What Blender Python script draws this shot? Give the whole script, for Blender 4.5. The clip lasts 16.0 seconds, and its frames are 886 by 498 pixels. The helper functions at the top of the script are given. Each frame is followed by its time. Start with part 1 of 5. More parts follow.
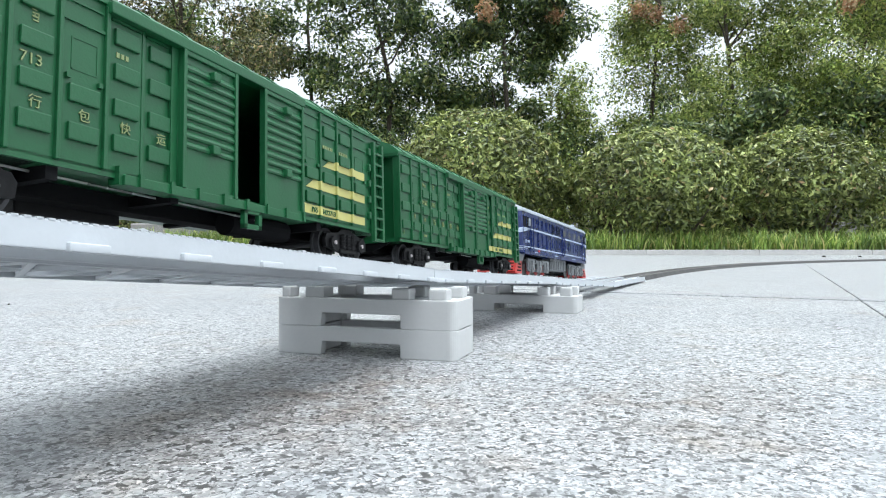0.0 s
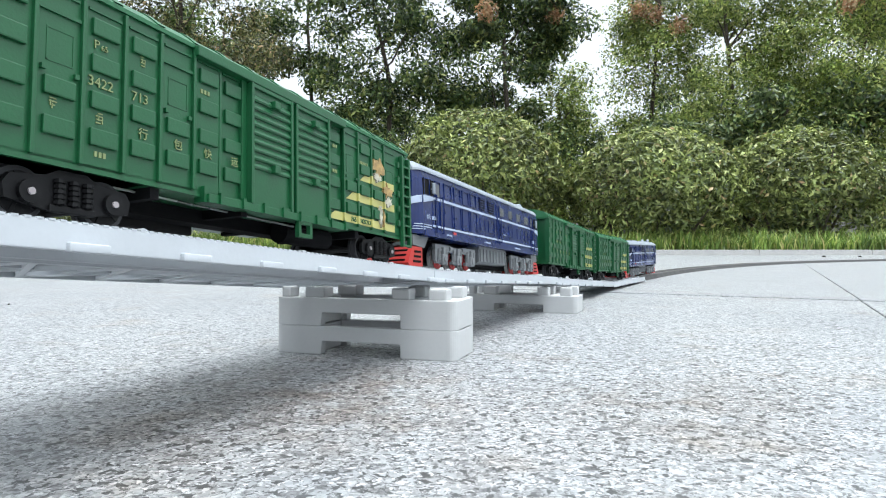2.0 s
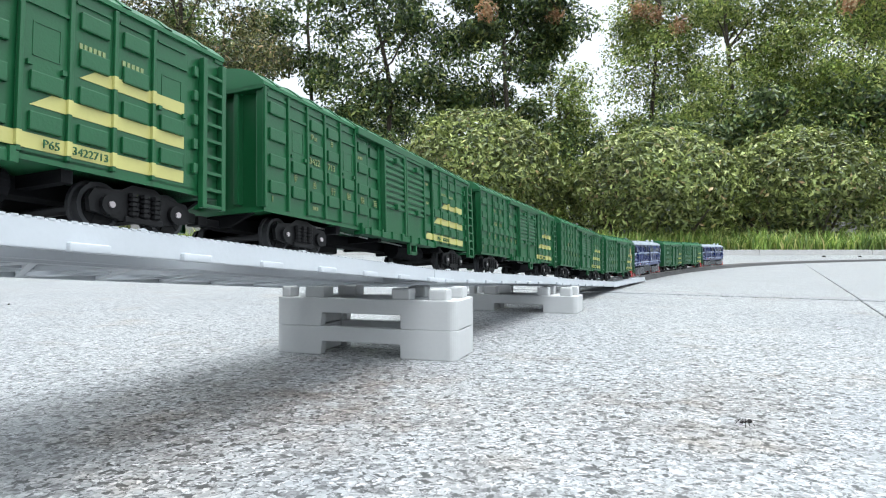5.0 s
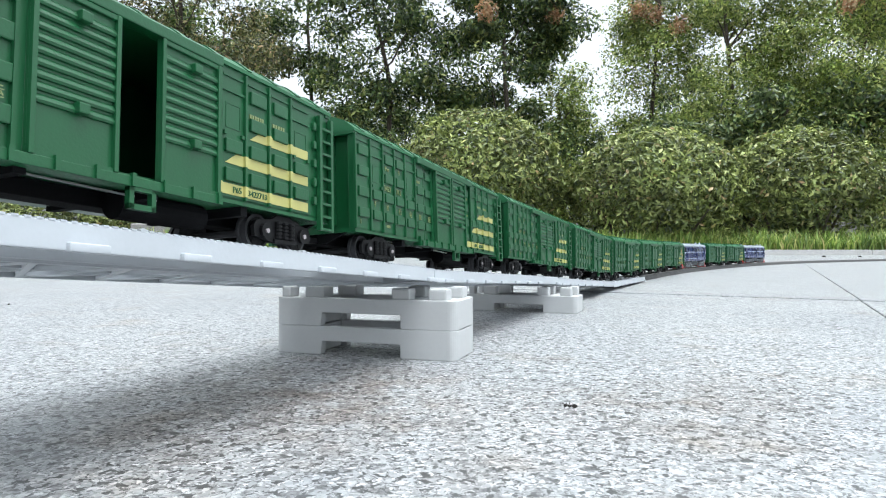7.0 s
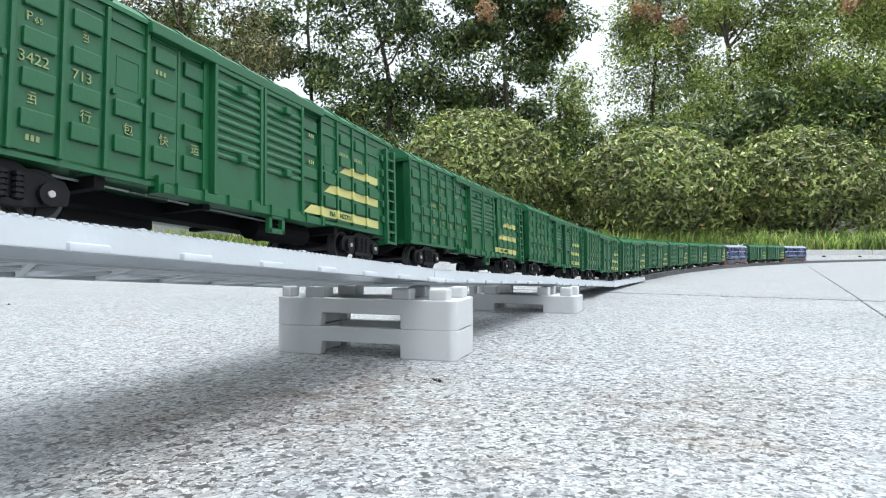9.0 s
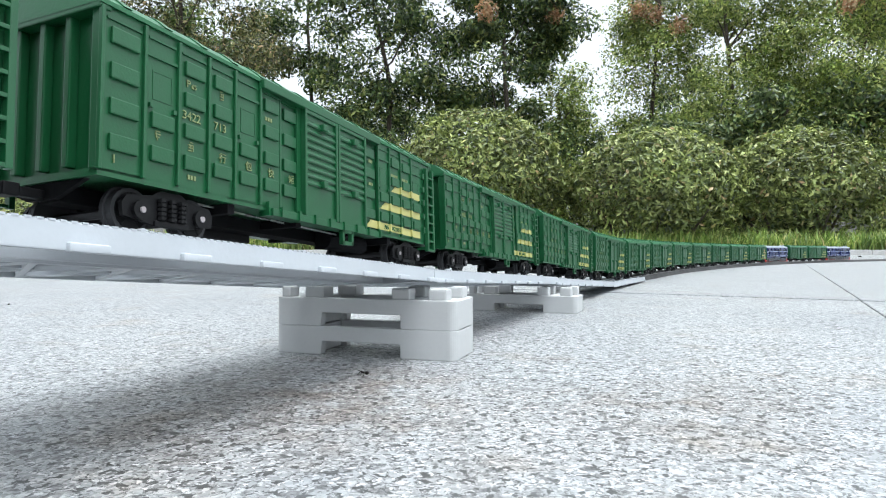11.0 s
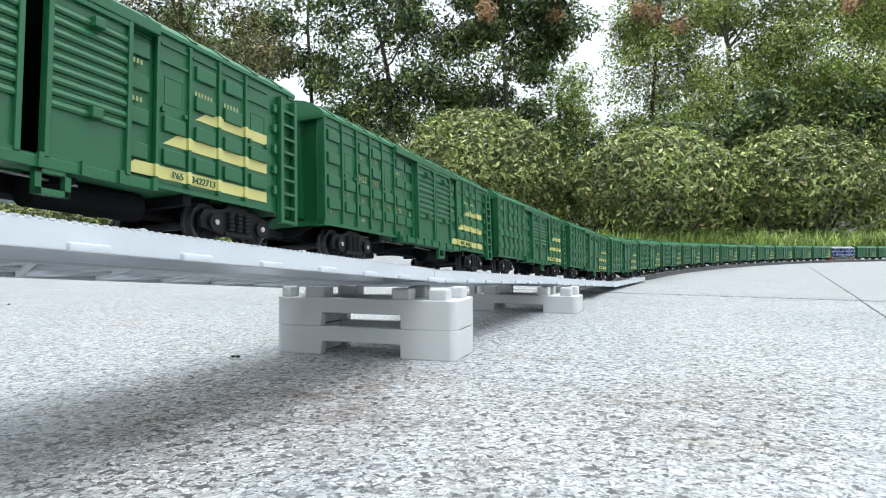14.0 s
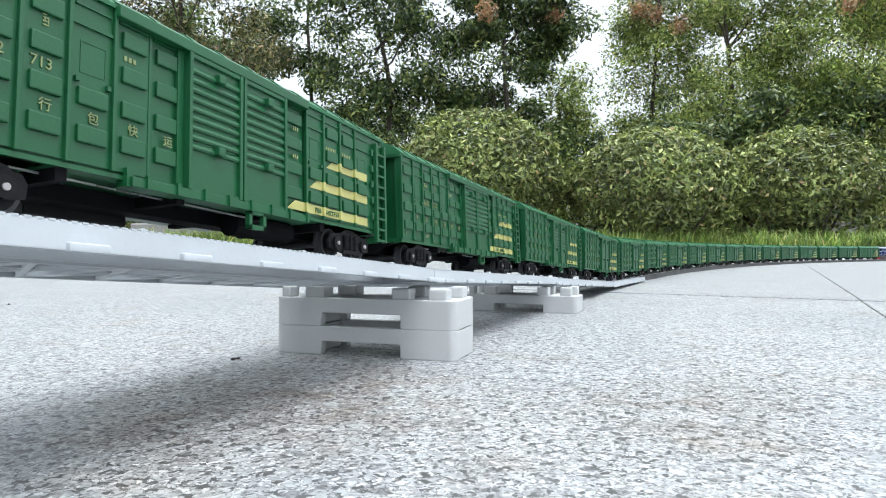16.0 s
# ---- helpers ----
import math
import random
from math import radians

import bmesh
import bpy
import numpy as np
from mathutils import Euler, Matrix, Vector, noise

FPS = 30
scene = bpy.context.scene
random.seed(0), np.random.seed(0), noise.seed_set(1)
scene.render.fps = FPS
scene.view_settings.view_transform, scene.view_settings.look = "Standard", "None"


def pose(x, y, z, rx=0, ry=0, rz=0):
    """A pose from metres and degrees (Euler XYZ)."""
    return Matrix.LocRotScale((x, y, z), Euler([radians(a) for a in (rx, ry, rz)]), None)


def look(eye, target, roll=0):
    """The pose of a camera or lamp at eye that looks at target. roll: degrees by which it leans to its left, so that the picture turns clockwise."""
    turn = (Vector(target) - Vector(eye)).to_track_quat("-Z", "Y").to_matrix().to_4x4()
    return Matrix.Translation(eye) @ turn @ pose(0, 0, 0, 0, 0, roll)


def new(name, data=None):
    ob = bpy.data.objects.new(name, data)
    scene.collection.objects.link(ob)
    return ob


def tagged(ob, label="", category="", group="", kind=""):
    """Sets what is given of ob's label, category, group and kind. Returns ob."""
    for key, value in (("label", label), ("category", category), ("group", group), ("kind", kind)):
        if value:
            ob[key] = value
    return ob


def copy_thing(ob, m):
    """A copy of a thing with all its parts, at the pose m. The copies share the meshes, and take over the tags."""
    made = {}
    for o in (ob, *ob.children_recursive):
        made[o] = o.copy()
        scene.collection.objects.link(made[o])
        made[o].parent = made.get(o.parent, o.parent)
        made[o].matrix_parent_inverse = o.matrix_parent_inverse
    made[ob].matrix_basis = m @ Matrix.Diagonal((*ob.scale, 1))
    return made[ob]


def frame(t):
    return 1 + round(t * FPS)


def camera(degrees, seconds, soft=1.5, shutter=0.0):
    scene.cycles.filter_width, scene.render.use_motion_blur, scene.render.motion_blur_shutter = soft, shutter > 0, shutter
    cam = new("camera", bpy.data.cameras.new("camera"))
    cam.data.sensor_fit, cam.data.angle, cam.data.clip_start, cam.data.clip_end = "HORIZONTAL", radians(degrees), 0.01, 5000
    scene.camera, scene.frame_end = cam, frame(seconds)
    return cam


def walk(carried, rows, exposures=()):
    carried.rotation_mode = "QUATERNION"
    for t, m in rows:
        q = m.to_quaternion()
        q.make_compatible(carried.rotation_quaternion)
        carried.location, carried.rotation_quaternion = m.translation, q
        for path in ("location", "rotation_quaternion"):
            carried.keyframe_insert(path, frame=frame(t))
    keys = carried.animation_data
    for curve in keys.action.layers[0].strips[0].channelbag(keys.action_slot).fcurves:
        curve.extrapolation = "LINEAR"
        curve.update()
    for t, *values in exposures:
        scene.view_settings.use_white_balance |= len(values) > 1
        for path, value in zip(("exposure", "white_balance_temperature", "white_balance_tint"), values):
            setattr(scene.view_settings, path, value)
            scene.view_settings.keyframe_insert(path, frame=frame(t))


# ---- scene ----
# ---------------------------------------------------------------- camera
CAM_Z = 0.0464
cam = camera(70.95, 16.0, soft=1.1)
cam_pose = look((0, 0, CAM_Z), (0, 1, CAM_Z + 0.0019))
walk(cam, [(0.0, cam_pose), (16.0, cam_pose)], exposures=[(0.0, 0.92, 6050, 4), (16.0, 0.92, 6050, 4)])

# ---------------------------------------------------------------- world and light: bright overcast sky
SUN_ELEV, SUN_ROT = radians(78), radians(120)
world = bpy.data.worlds.new("world")
scene.world = world
world.use_nodes = True
wn, wl = world.node_tree.nodes, world.node_tree.links
sky = wn.new("ShaderNodeTexSky")
sky.sky_type = "NISHITA"
sky.sun_disc = False
sky.sun_elevation, sky.sun_rotation = SUN_ELEV, SUN_ROT
sky.air_density, sky.dust_density, sky.ozone_density = 1.0, 6.0, 1.0
hsv = wn.new("ShaderNodeHueSaturation")
hsv.inputs["Saturation"].default_value = 0.16
hsv.inputs["Value"].default_value = 1.3
wl.new(sky.outputs[0], hsv.inputs["Color"])
wl.new(hsv.outputs[0], wn["Background"].inputs["Color"])
wn["Background"].inputs["Strength"].default_value = 0.15

sun_data = bpy.data.lights.new("sun", "SUN")
sun_data.energy, sun_data.angle, sun_data.color = 0.7, radians(80), (1.0, 0.97, 0.93)
sun = new("sun", sun_data)
sun.matrix_world = look((-0.3, 0.5, 7.0), (0, 0, 0))


# ---------------------------------------------------------------- materials
def nodes_of(name):
    m = bpy.data.materials.new(name)
    m.use_nodes = True
    nt = m.node_tree
    return m, nt.nodes, nt.links, nt.nodes["Principled BSDF"]


def mixc(n, l, fac, a, b, mode="MIX"):
    """Colour mix node; fac, a, b are sockets or values. Returns the result socket."""
    x = n.new("ShaderNodeMix")
    x.data_type, x.blend_type = "RGBA", mode
    for idx, v in ((0, fac), (6, a), (7, b)):
        if hasattr(v, "links"):
            l.new(v, x.inputs[idx])
        else:
            x.inputs[idx].default_value = v if idx == 0 else (*v, 1)
    return x.outputs[2]


def noise_tex(n, l, vec, scale, detail=3.0, rough=0.55):
    t = n.new("ShaderNodeTexNoise")
    t.inputs["Scale"].default_value, t.inputs["Detail"].default_value = scale, detail
    t.inputs["Roughness"].default_value = rough
    l.new(vec, t.inputs["Vector"])
    return t.outputs["Fac"]


def ramp(n, l, fac, stops):
    r = n.new("ShaderNodeValToRGB")
    while len(r.color_ramp.elements) < len(stops):
        r.color_ramp.elements.new(0.5)
    for e, (p, c) in zip(r.color_ramp.elements, stops):
        e.position, e.color = p, (*c, 1)
    l.new(fac, r.inputs[0])
    return r.outputs[0]


def grey(v):
    return (v, v, v)


def paint(name, base, rough=0.45, metal=0.0, var=0.12, fine=900.0, coarse=40.0, bump=0.05, coat=0.0, spec=0.5):
    """Painted or moulded surface with colour drift at two scales and faint relief, in object space."""
    m, n, l, b = nodes_of(name)
    co = n.new("ShaderNodeTexCoord").outputs["Object"]
    big, small = noise_tex(n, l, co, coarse, 4), noise_tex(n, l, co, fine, 3)
    dark, light = [c * (1 - var) for c in base], [min(1, c * (1 + var)) for c in base]
    c1 = ramp(n, l, big, [(0.35, dark), (0.65, light)])
    c2 = mixc(n, l, 0.25, c1, ramp(n, l, small, [(0.35, [c * (1 - 1.5 * var) for c in base]), (0.6, base)]))
    l.new(c2, b.inputs["Base Color"])
    rr = ramp(n, l, big, [(0.3, grey(rough * 0.85)), (0.7, grey(min(1, rough * 1.2)))])
    l.new(rr, b.inputs["Roughness"])
    b.inputs["Metallic"].default_value, b.inputs["Coat Weight"].default_value = metal, coat
    b.inputs["Specular IOR Level"].default_value = spec
    bp = n.new("ShaderNodeBump")
    bp.inputs["Strength"].default_value, bp.inputs["Distance"].default_value = bump, 0.0005
    l.new(small, bp.inputs["Height"])
    l.new(bp.outputs[0], b.inputs["Normal"])
    return m


def granite():
    """Flamed grey granite: pale feldspar, smoky quartz, dark mica flecks, rusty stains."""
    m, n, l, b = nodes_of("granite")
    co = n.new("ShaderNodeNewGeometry").outputs["Position"]
    warp = n.new("ShaderNodeTexNoise")
    warp.inputs["Scale"].default_value, warp.inputs["Detail"].default_value = 300, 2
    l.new(co, warp.inputs["Vector"])
    sc = n.new("ShaderNodeVectorMath")
    sc.operation = "SCALE"
    sc.inputs["Scale"].default_value = 0.004
    l.new(warp.outputs["Color"], sc.inputs[0])
    ad = n.new("ShaderNodeVectorMath")
    l.new(co, ad.inputs[0])
    l.new(sc.outputs[0], ad.inputs[1])
    wco = ad.outputs[0]
    vor = n.new("ShaderNodeTexVoronoi")
    vor.inputs["Scale"].default_value = 1000
    l.new(wco, vor.inputs["Vector"])
    sep = n.new("ShaderNodeSeparateColor")
    l.new(vor.outputs["Color"], sep.inputs[0])
    c = ramp(n, l, sep.outputs[0], [(0.0, (0.19, 0.195, 0.20)), (0.18, (0.265, 0.272, 0.28)), (0.5, (0.325, 0.335, 0.345)), (0.8, (0.39, 0.40, 0.41)), (1.0, (0.55, 0.56, 0.57))])
    # dark mica flecks, large and small
    for scale, lo, hi, k, tone in ((390, 0.405, 0.435, 0.92, (0.045, 0.045, 0.048)), (850, 0.40, 0.44, 0.80, (0.07, 0.07, 0.07)), (210, 0.37, 0.41, 0.60, (0.10, 0.10, 0.105))):
        m1 = ramp(n, l, noise_tex(n, l, wco, scale, 3, 0.6), [(lo, grey(k)), (hi, grey(0.0))])
        c = mixc(n, l, m1, c, tone)
    blot = noise_tex(n, l, co, 9, 4, 0.6)
    c = mixc(n, l, 1.0, c, ramp(n, l, blot, [(0.3, (0.84, 0.85, 0.87)), (0.62, (1, 1, 1))]), "MULTIPLY")
    rust = noise_tex(n, l, co, 21, 5, 0.65)
    mask = ramp(n, l, rust, [(0.54, grey(0)), (0.72, grey(0.75))])
    c = mixc(n, l, mask, c, mixc(n, l, 1.0, c, (0.88, 0.76, 0.64), "MULTIPLY"))
    # old brownish stains in the stone
    for cx, cy, rad, k in ((-0.036, 0.205, 0.075, 0.95), (-0.030, 0.160, 0.070, 0.40), (0.066, 0.178, 0.055, 0.8), (-0.075, 0.165, 0.060, 0.6), (0.10, 0.21, 0.035, 0.4), (0.02, 0.125, 0.05, 0.35)):
        dist = n.new("ShaderNodeVectorMath")
        dist.operation = "DISTANCE"
        l.new(co, dist.inputs[0])
        dist.inputs[1].default_value = (cx, cy, 0)
        mr = n.new("ShaderNodeMapRange")
        mr.inputs["From Min"].default_value, mr.inputs["From Max"].default_value = rad, rad * 0.15
        l.new(dist.outputs["Value"], mr.inputs["Value"])
        mm = n.new("ShaderNodeMath")
        mm.operation = "MULTIPLY"
        l.new(mr.outputs[0], mm.inputs[0])
        l.new(ramp(n, l, noise_tex(n, l, co, 60 + cx * 100, 5, 0.65), [(0.38, grey(0)), (0.62, grey(k))]), mm.inputs[1])
        c = mixc(n, l, mm.outputs[0], c, mixc(n, l, 1.0, c, (0.60, 0.51, 0.45), "MULTIPLY"))
    l.new(c, b.inputs["Base Color"])
    b.inputs["Roughness"].default_value = 0.48
    b.inputs["Specular IOR Level"].default_value = 0.6
    bp = n.new("ShaderNodeBump")
    bp.inputs["Strength"].default_value, bp.inputs["Distance"].default_value = 0.45, 0.0006
    l.new(noise_tex(n, l, co, 420, 4, 0.6), bp.inputs["Height"])
    l.new(bp.outputs[0], b.inputs["Normal"])
    return m


def leafy(name, stops, rough=0.36, trans=0.35):
    """Leaf material: colour differs leaf by leaf, some light comes through."""
    m, n, l, b = nodes_of(name)
    geo = n.new("ShaderNodeNewGeometry")
    c = ramp(n, l, geo.outputs["Random Per Island"], stops)
    big = noise_tex(n, l, geo.outputs["Position"], 2.2, 3)
    c = mixc(n, l, 1.0, c, ramp(n, l, big, [(0.32, grey(0.52)), (0.68, grey(1.35))]), "MULTIPLY")
    l.new(c, b.inputs["Base Color"])
    b.inputs["Roughness"].default_value = rough
    b.inputs["Specular IOR Level"].default_value = 0.5
    tr = n.new("ShaderNodeBsdfTranslucent")
    l.new(c, tr.inputs["Color"])
    mx = n.new("ShaderNodeMixShader")
    mx.inputs[0].default_value = trans
    l.new(b.outputs[0], mx.inputs[1])
    l.new(tr.outputs[0], mx.inputs[2])
    l.new(mx.outputs[0], n["Material Output"].inputs["Surface"])
    return m


def rough_ground(name, a, bcol, scale=6.0):
    m, n, l, b = nodes_of(name)
    co = n.new("ShaderNodeNewGeometry").outputs["Position"]
    c = ramp(n, l, noise_tex(n, l, co, scale, 6, 0.65), [(0.3, a), (0.7, bcol)])
    c = mixc(n, l, 0.5, c, ramp(n, l, noise_tex(n, l, co, scale * 18, 4), [(0.3, a), (0.7, bcol)]))
    l.new(c, b.inputs["Base Color"])
    b.inputs["Roughness"].default_value = 0.9
    bp = n.new("ShaderNodeBump")
    bp.inputs["Strength"].default_value, bp.inputs["Distance"].default_value = 0.6, 0.02
    l.new(noise_tex(n, l, co, scale * 8, 5), bp.inputs["Height"])
    l.new(bp.outputs[0], b.inputs["Normal"])
    return m


M_GRANITE = granite()
M_GROUT = rough_ground("grout", (0.22, 0.22, 0.22), (0.34, 0.335, 0.33), 30)
M_SOIL = rough_ground("soil", (0.035, 0.028, 0.02), (0.09, 0.075, 0.05), 4)
M_KERB = rough_ground("kerb_stone", (0.44, 0.43, 0.42), (0.60, 0.59, 0.57), 25)
M_WALL = rough_ground("grey_wall", (0.22, 0.21, 0.21), (0.34, 0.33, 0.32), 8)
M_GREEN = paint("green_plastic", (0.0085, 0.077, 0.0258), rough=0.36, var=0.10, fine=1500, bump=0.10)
# same green 1.3 times lighter: light from above put into the roof colour
M_GREEN_TOPLIT = paint("green_plastic_toplit", (0.011, 0.100, 0.034), rough=0.40, var=0.10, fine=1500, bump=0.10)
M_YELLOW = paint("yellow_print", (0.42, 0.40, 0.14), rough=0.5, var=0.08)
M_GOLD = paint("gold_print", (0.20, 0.245, 0.105), rough=0.5, var=0.15)
M_BLACK = paint("black_plastic", (0.0052, 0.0052, 0.006), rough=0.46, var=0.2, bump=0.15, spec=0.20)
M_DARK = paint("dark_underside", (0.006, 0.006, 0.007), rough=0.9, var=0.3, bump=0.2, spec=0.15)
M_TYRE = paint("dull_metal_tyre", (0.052, 0.052, 0.056), rough=0.45, metal=0.3, var=0.15, spec=0.3)
M_STUD = paint("worn_bearing_cap", (0.30, 0.27, 0.28), rough=0.5, var=0.2)
M_ROD = paint("bright_rod", (0.55, 0.55, 0.54), rough=0.3, metal=0.7, var=0.1)
M_BLUE = paint("blue_plastic", (0.0025, 0.013, 0.088), rough=0.27, var=0.08, fine=1400, bump=0.06)
M_STRIPE = paint("pale_blue_print", (0.36, 0.42, 0.55), rough=0.45, var=0.06)
M_LOCOGREY = paint("pale_grey_roof", (0.23, 0.26, 0.30), rough=0.45, var=0.07)
M_BOGIEGREY = paint("bogie_grey_plastic", (0.150, 0.158, 0.168), rough=0.5, var=0.12, bump=0.12)
M_RED = paint("red_plastic", (0.47, 0.022, 0.018), rough=0.38, var=0.1)
M_WHEELRED = paint("wheel_red", (0.36, 0.035, 0.035), rough=0.5, var=0.15)
M_RIM = paint("silver_rim", (0.42, 0.42, 0.42), rough=0.35, metal=0.6, var=0.1)
M_PLATE = paint("white_plastic_deck", (0.45, 0.475, 0.51), rough=0.45, var=0.05, fine=700, bump=0.10)
M_PIER = paint("light_grey_plastic", (0.48, 0.485, 0.49), rough=0.48, var=0.05, fine=600, coarse=25, bump=0.08)
M_BED = paint("dark_track_bed", (0.036, 0.034, 0.034), rough=0.55, var=0.2, bump=0.2)
M_RAIL = paint("rail_metal", (0.20, 0.19, 0.185), rough=0.4, metal=0.7, var=0.2)
M_BARK = rough_ground("bark", (0.035, 0.028, 0.022), (0.11, 0.09, 0.07), 14)
M_POST = paint("white_painted_post", (0.62, 0.60, 0.56), rough=0.7, var=0.15, fine=60, coarse=6)
M_GLASSGREY = paint("pale_window", (0.085, 0.090, 0.100), rough=0.28, var=0.05, bump=0.0)
M_TAN = paint("tan_print", (0.33, 0.22, 0.085), rough=0.5, var=0.4, coarse=500)
M_CREAM = paint("cream_print", (0.42, 0.40, 0.32), rough=0.5, var=0.35, coarse=500)
M_SCREEN = paint("pale_windscreen", (0.33, 0.34, 0.37), rough=0.12, var=0.05, bump=0.0, coat=0.3)
M_ANT = paint("ant_shell", (0.020, 0.014, 0.016), rough=0.3, var=0.2)
M_PEBBLE = paint("dark_pebble", (0.05, 0.045, 0.04), rough=0.8, var=0.3)
M_LEAF_DARK = leafy("dark_broad_leaf", [(0.0, (0.018, 0.034, 0.015)), (0.4, (0.061, 0.106, 0.033)), (0.75, (0.160, 0.223, 0.067)), (1.0, (0.366, 0.392, 0.123))])
M_LEAF_OLIVE = leafy("olive_leaf", [(0.0, (0.028, 0.032, 0.013)), (0.5, (0.108, 0.121, 0.042)), (0.85, (0.270, 0.259, 0.105)), (1.0, (0.462, 0.330, 0.187))])
M_LEAF_FRESH = leafy("fresh_leaf", [(0.0, (0.058, 0.090, 0.025)), (0.4, (0.215, 0.300, 0.068)), (0.8, (0.480, 0.550, 0.140)), (1.0, (0.600, 0.600, 0.250))])
M_LEAF_RUST = leafy("rusty_leaf", [(0.0, (0.360, 0.190, 0.095)), (0.5, (0.600, 0.340, 0.180)), (1.0, (0.620, 0.500, 0.300))])
M_LEAF_BUSH = leafy("shrub_leaf", [(0.0, (0.032, 0.048, 0.015)), (0.3, (0.108, 0.143, 0.039)), (0.65, (0.259, 0.313, 0.089)), (0.96, (0.454, 0.491, 0.173)), (1.0, (0.432, 0.292, 0.151))], 0.45, 0.22)
M_GRASS = leafy("grass_blade", [(0.0, (0.070, 0.120, 0.026)), (0.5, (0.168, 0.253, 0.050)), (0.85, (0.295, 0.365, 0.085)), (1.0, (0.477, 0.421, 0.183))], 0.5, 0.3)


# ---------------------------------------------------------------- mesh helpers
def thing(name, label, category, group="", m=None, kind=""):
    e = new(name)
    e.empty_display_size = 0.01
    if m is not None:
        e.matrix_world = m
    return tagged(e, label, category, group, kind)


def finish(name, bm, material, smooth=False):
    bmesh.ops.recalc_face_normals(bm, faces=bm.faces)
    me = bpy.data.meshes.new(name)
    bm.to_mesh(me)
    bm.free()
    me.materials.append(material)
    if smooth:
        for p in me.polygons:
            p.use_smooth = True
    return me


def part(name, bm, material, parent, label="", m=None, smooth=False):
    """Links a bmesh (or a ready mesh) as one object under a thing or a part."""
    me = bm if isinstance(bm, bpy.types.Mesh) else finish(name, bm, material, smooth)
    ob = new(name, me)
    ob.parent = parent
    if m is not None:
        ob.matrix_local = m
    return tagged(ob, label)


def box(bm, x0, x1, y0, y1, z0, z1, bev=0.0):
    r = bmesh.ops.create_cube(bm, size=1)
    vs = r["verts"]
    bmesh.ops.scale(bm, verts=vs, vec=(x1 - x0, y1 - y0, z1 - z0))
    bmesh.ops.translate(bm, verts=vs, vec=((x0 + x1) / 2, (y0 + y1) / 2, (z0 + z1) / 2))
    if bev:
        es = list({e for v in vs for e in v.link_edges})
        bmesh.ops.bevel(bm, geom=es, offset=bev, segments=2, affect="EDGES", profile=0.6)
    return vs


def cyl(bm, p, q, r, seg=12, r2=None):
    p, q = Vector(p), Vector(q)
    m = Matrix.Translation((p + q) / 2) @ (q - p).to_track_quat("Z", "Y").to_matrix().to_4x4()
    return bmesh.ops.create_cone(bm, cap_ends=True, segments=seg, radius1=r, radius2=r if r2 is None else r2, depth=(q - p).length, matrix=m)["verts"]


def prism(bm, pts, y0, y1, axis="y"):
    """Extrudes a polygon of (x, z) along y, or of (y, z) along x."""
    def at(a, b, d):
        return (a, d, b) if axis == "y" else (d, a, b)
    f0 = [bm.verts.new(at(a, b, y0)) for a, b in pts]
    f1 = [bm.verts.new(at(a, b, y1)) for a, b in pts]
    n = len(pts)
    bm.faces.new(f0)
    bm.faces.new(f1[::-1])
    for i in range(n):
        bm.faces.new((f0[i], f1[i], f1[(i + 1) % n], f0[(i + 1) % n]))
    return f0 + f1


def coil(bm, x, y, z0, z1, r, wire, turns=4):
    """A spring as a stack of small rings."""
    for i in range(turns):
        z = z0 + (i + 0.5) * (z1 - z0) / turns
        cyl(bm, (x, y, z - wire), (x, y, z + wire), r, 8)
    cyl(bm, (x, y, z0), (x, y, z1), r * 0.6, 8)


def text_mesh(body, size, material, depth=0.00012):
    """Raised lettering in the xz plane, facing -y, from the built-in font."""
    cu = bpy.data.curves.new("lettering", "FONT")
    cu.body, cu.size, cu.extrude, cu.resolution_u = body, size, depth, 2
    ob = bpy.data.objects.new("lettering", cu)
    me = bpy.data.meshes.new_from_object(ob)
    bpy.data.objects.remove(ob)
    me.transform(Matrix.Rotation(radians(90), 4, "X"))
    me.materials.append(material)
    return me


# ---------------------------------------------------------------- the line of the track
STEP = 0.01
S_MIN, S_MAX = -4.6, 4.8
CURVE_S = (-0.45, -0.40, 0.0, 0.3, 0.6, 0.9, 1.3, 1.8, 2.6)
CURVE_K = (0.0, -0.009, -0.057, 0.221, 0.076, 0.197, 0.217, 0.213, 0.254)
_s = np.arange(S_MIN, S_MAX + STEP / 2, STEP)
_k = np.interp(_s, CURVE_S, CURVE_K)
_h = np.concatenate([[0], np.cumsum((_k[1:] + _k[:-1]) / 2 * STEP)])
_h = _h - np.interp(0, _s, _h) + radians(22.4016)
_hm = (_h[1:] + _h[:-1]) / 2
_x = np.concatenate([[0], np.cumsum(np.sin(_hm) * STEP)])
_y = np.concatenate([[0], np.cumsum(np.cos(_hm) * STEP)])
_x = _x - np.interp(0, _s, _x) - 0.0807
_y = _y - np.interp(0, _s, _y) + 0.1444
# height of the rail heads: a ramp of flat plates that comes down to the paving
RAIL_S = (-0.563, -0.326, -0.089, 0.148, 0.385, 0.622, 0.74)
RAIL_Z = (0.0785, 0.0735, 0.0575, 0.0386, 0.0253, 0.0108, 0.0086)


NEAR_EDGE = 0.0238


def bank(s):
    """The propped ramp leans to the left of the line; on the paving the track lies level."""
    return float(np.interp(s, (0.20, 0.70), (0.062, 0.0)))


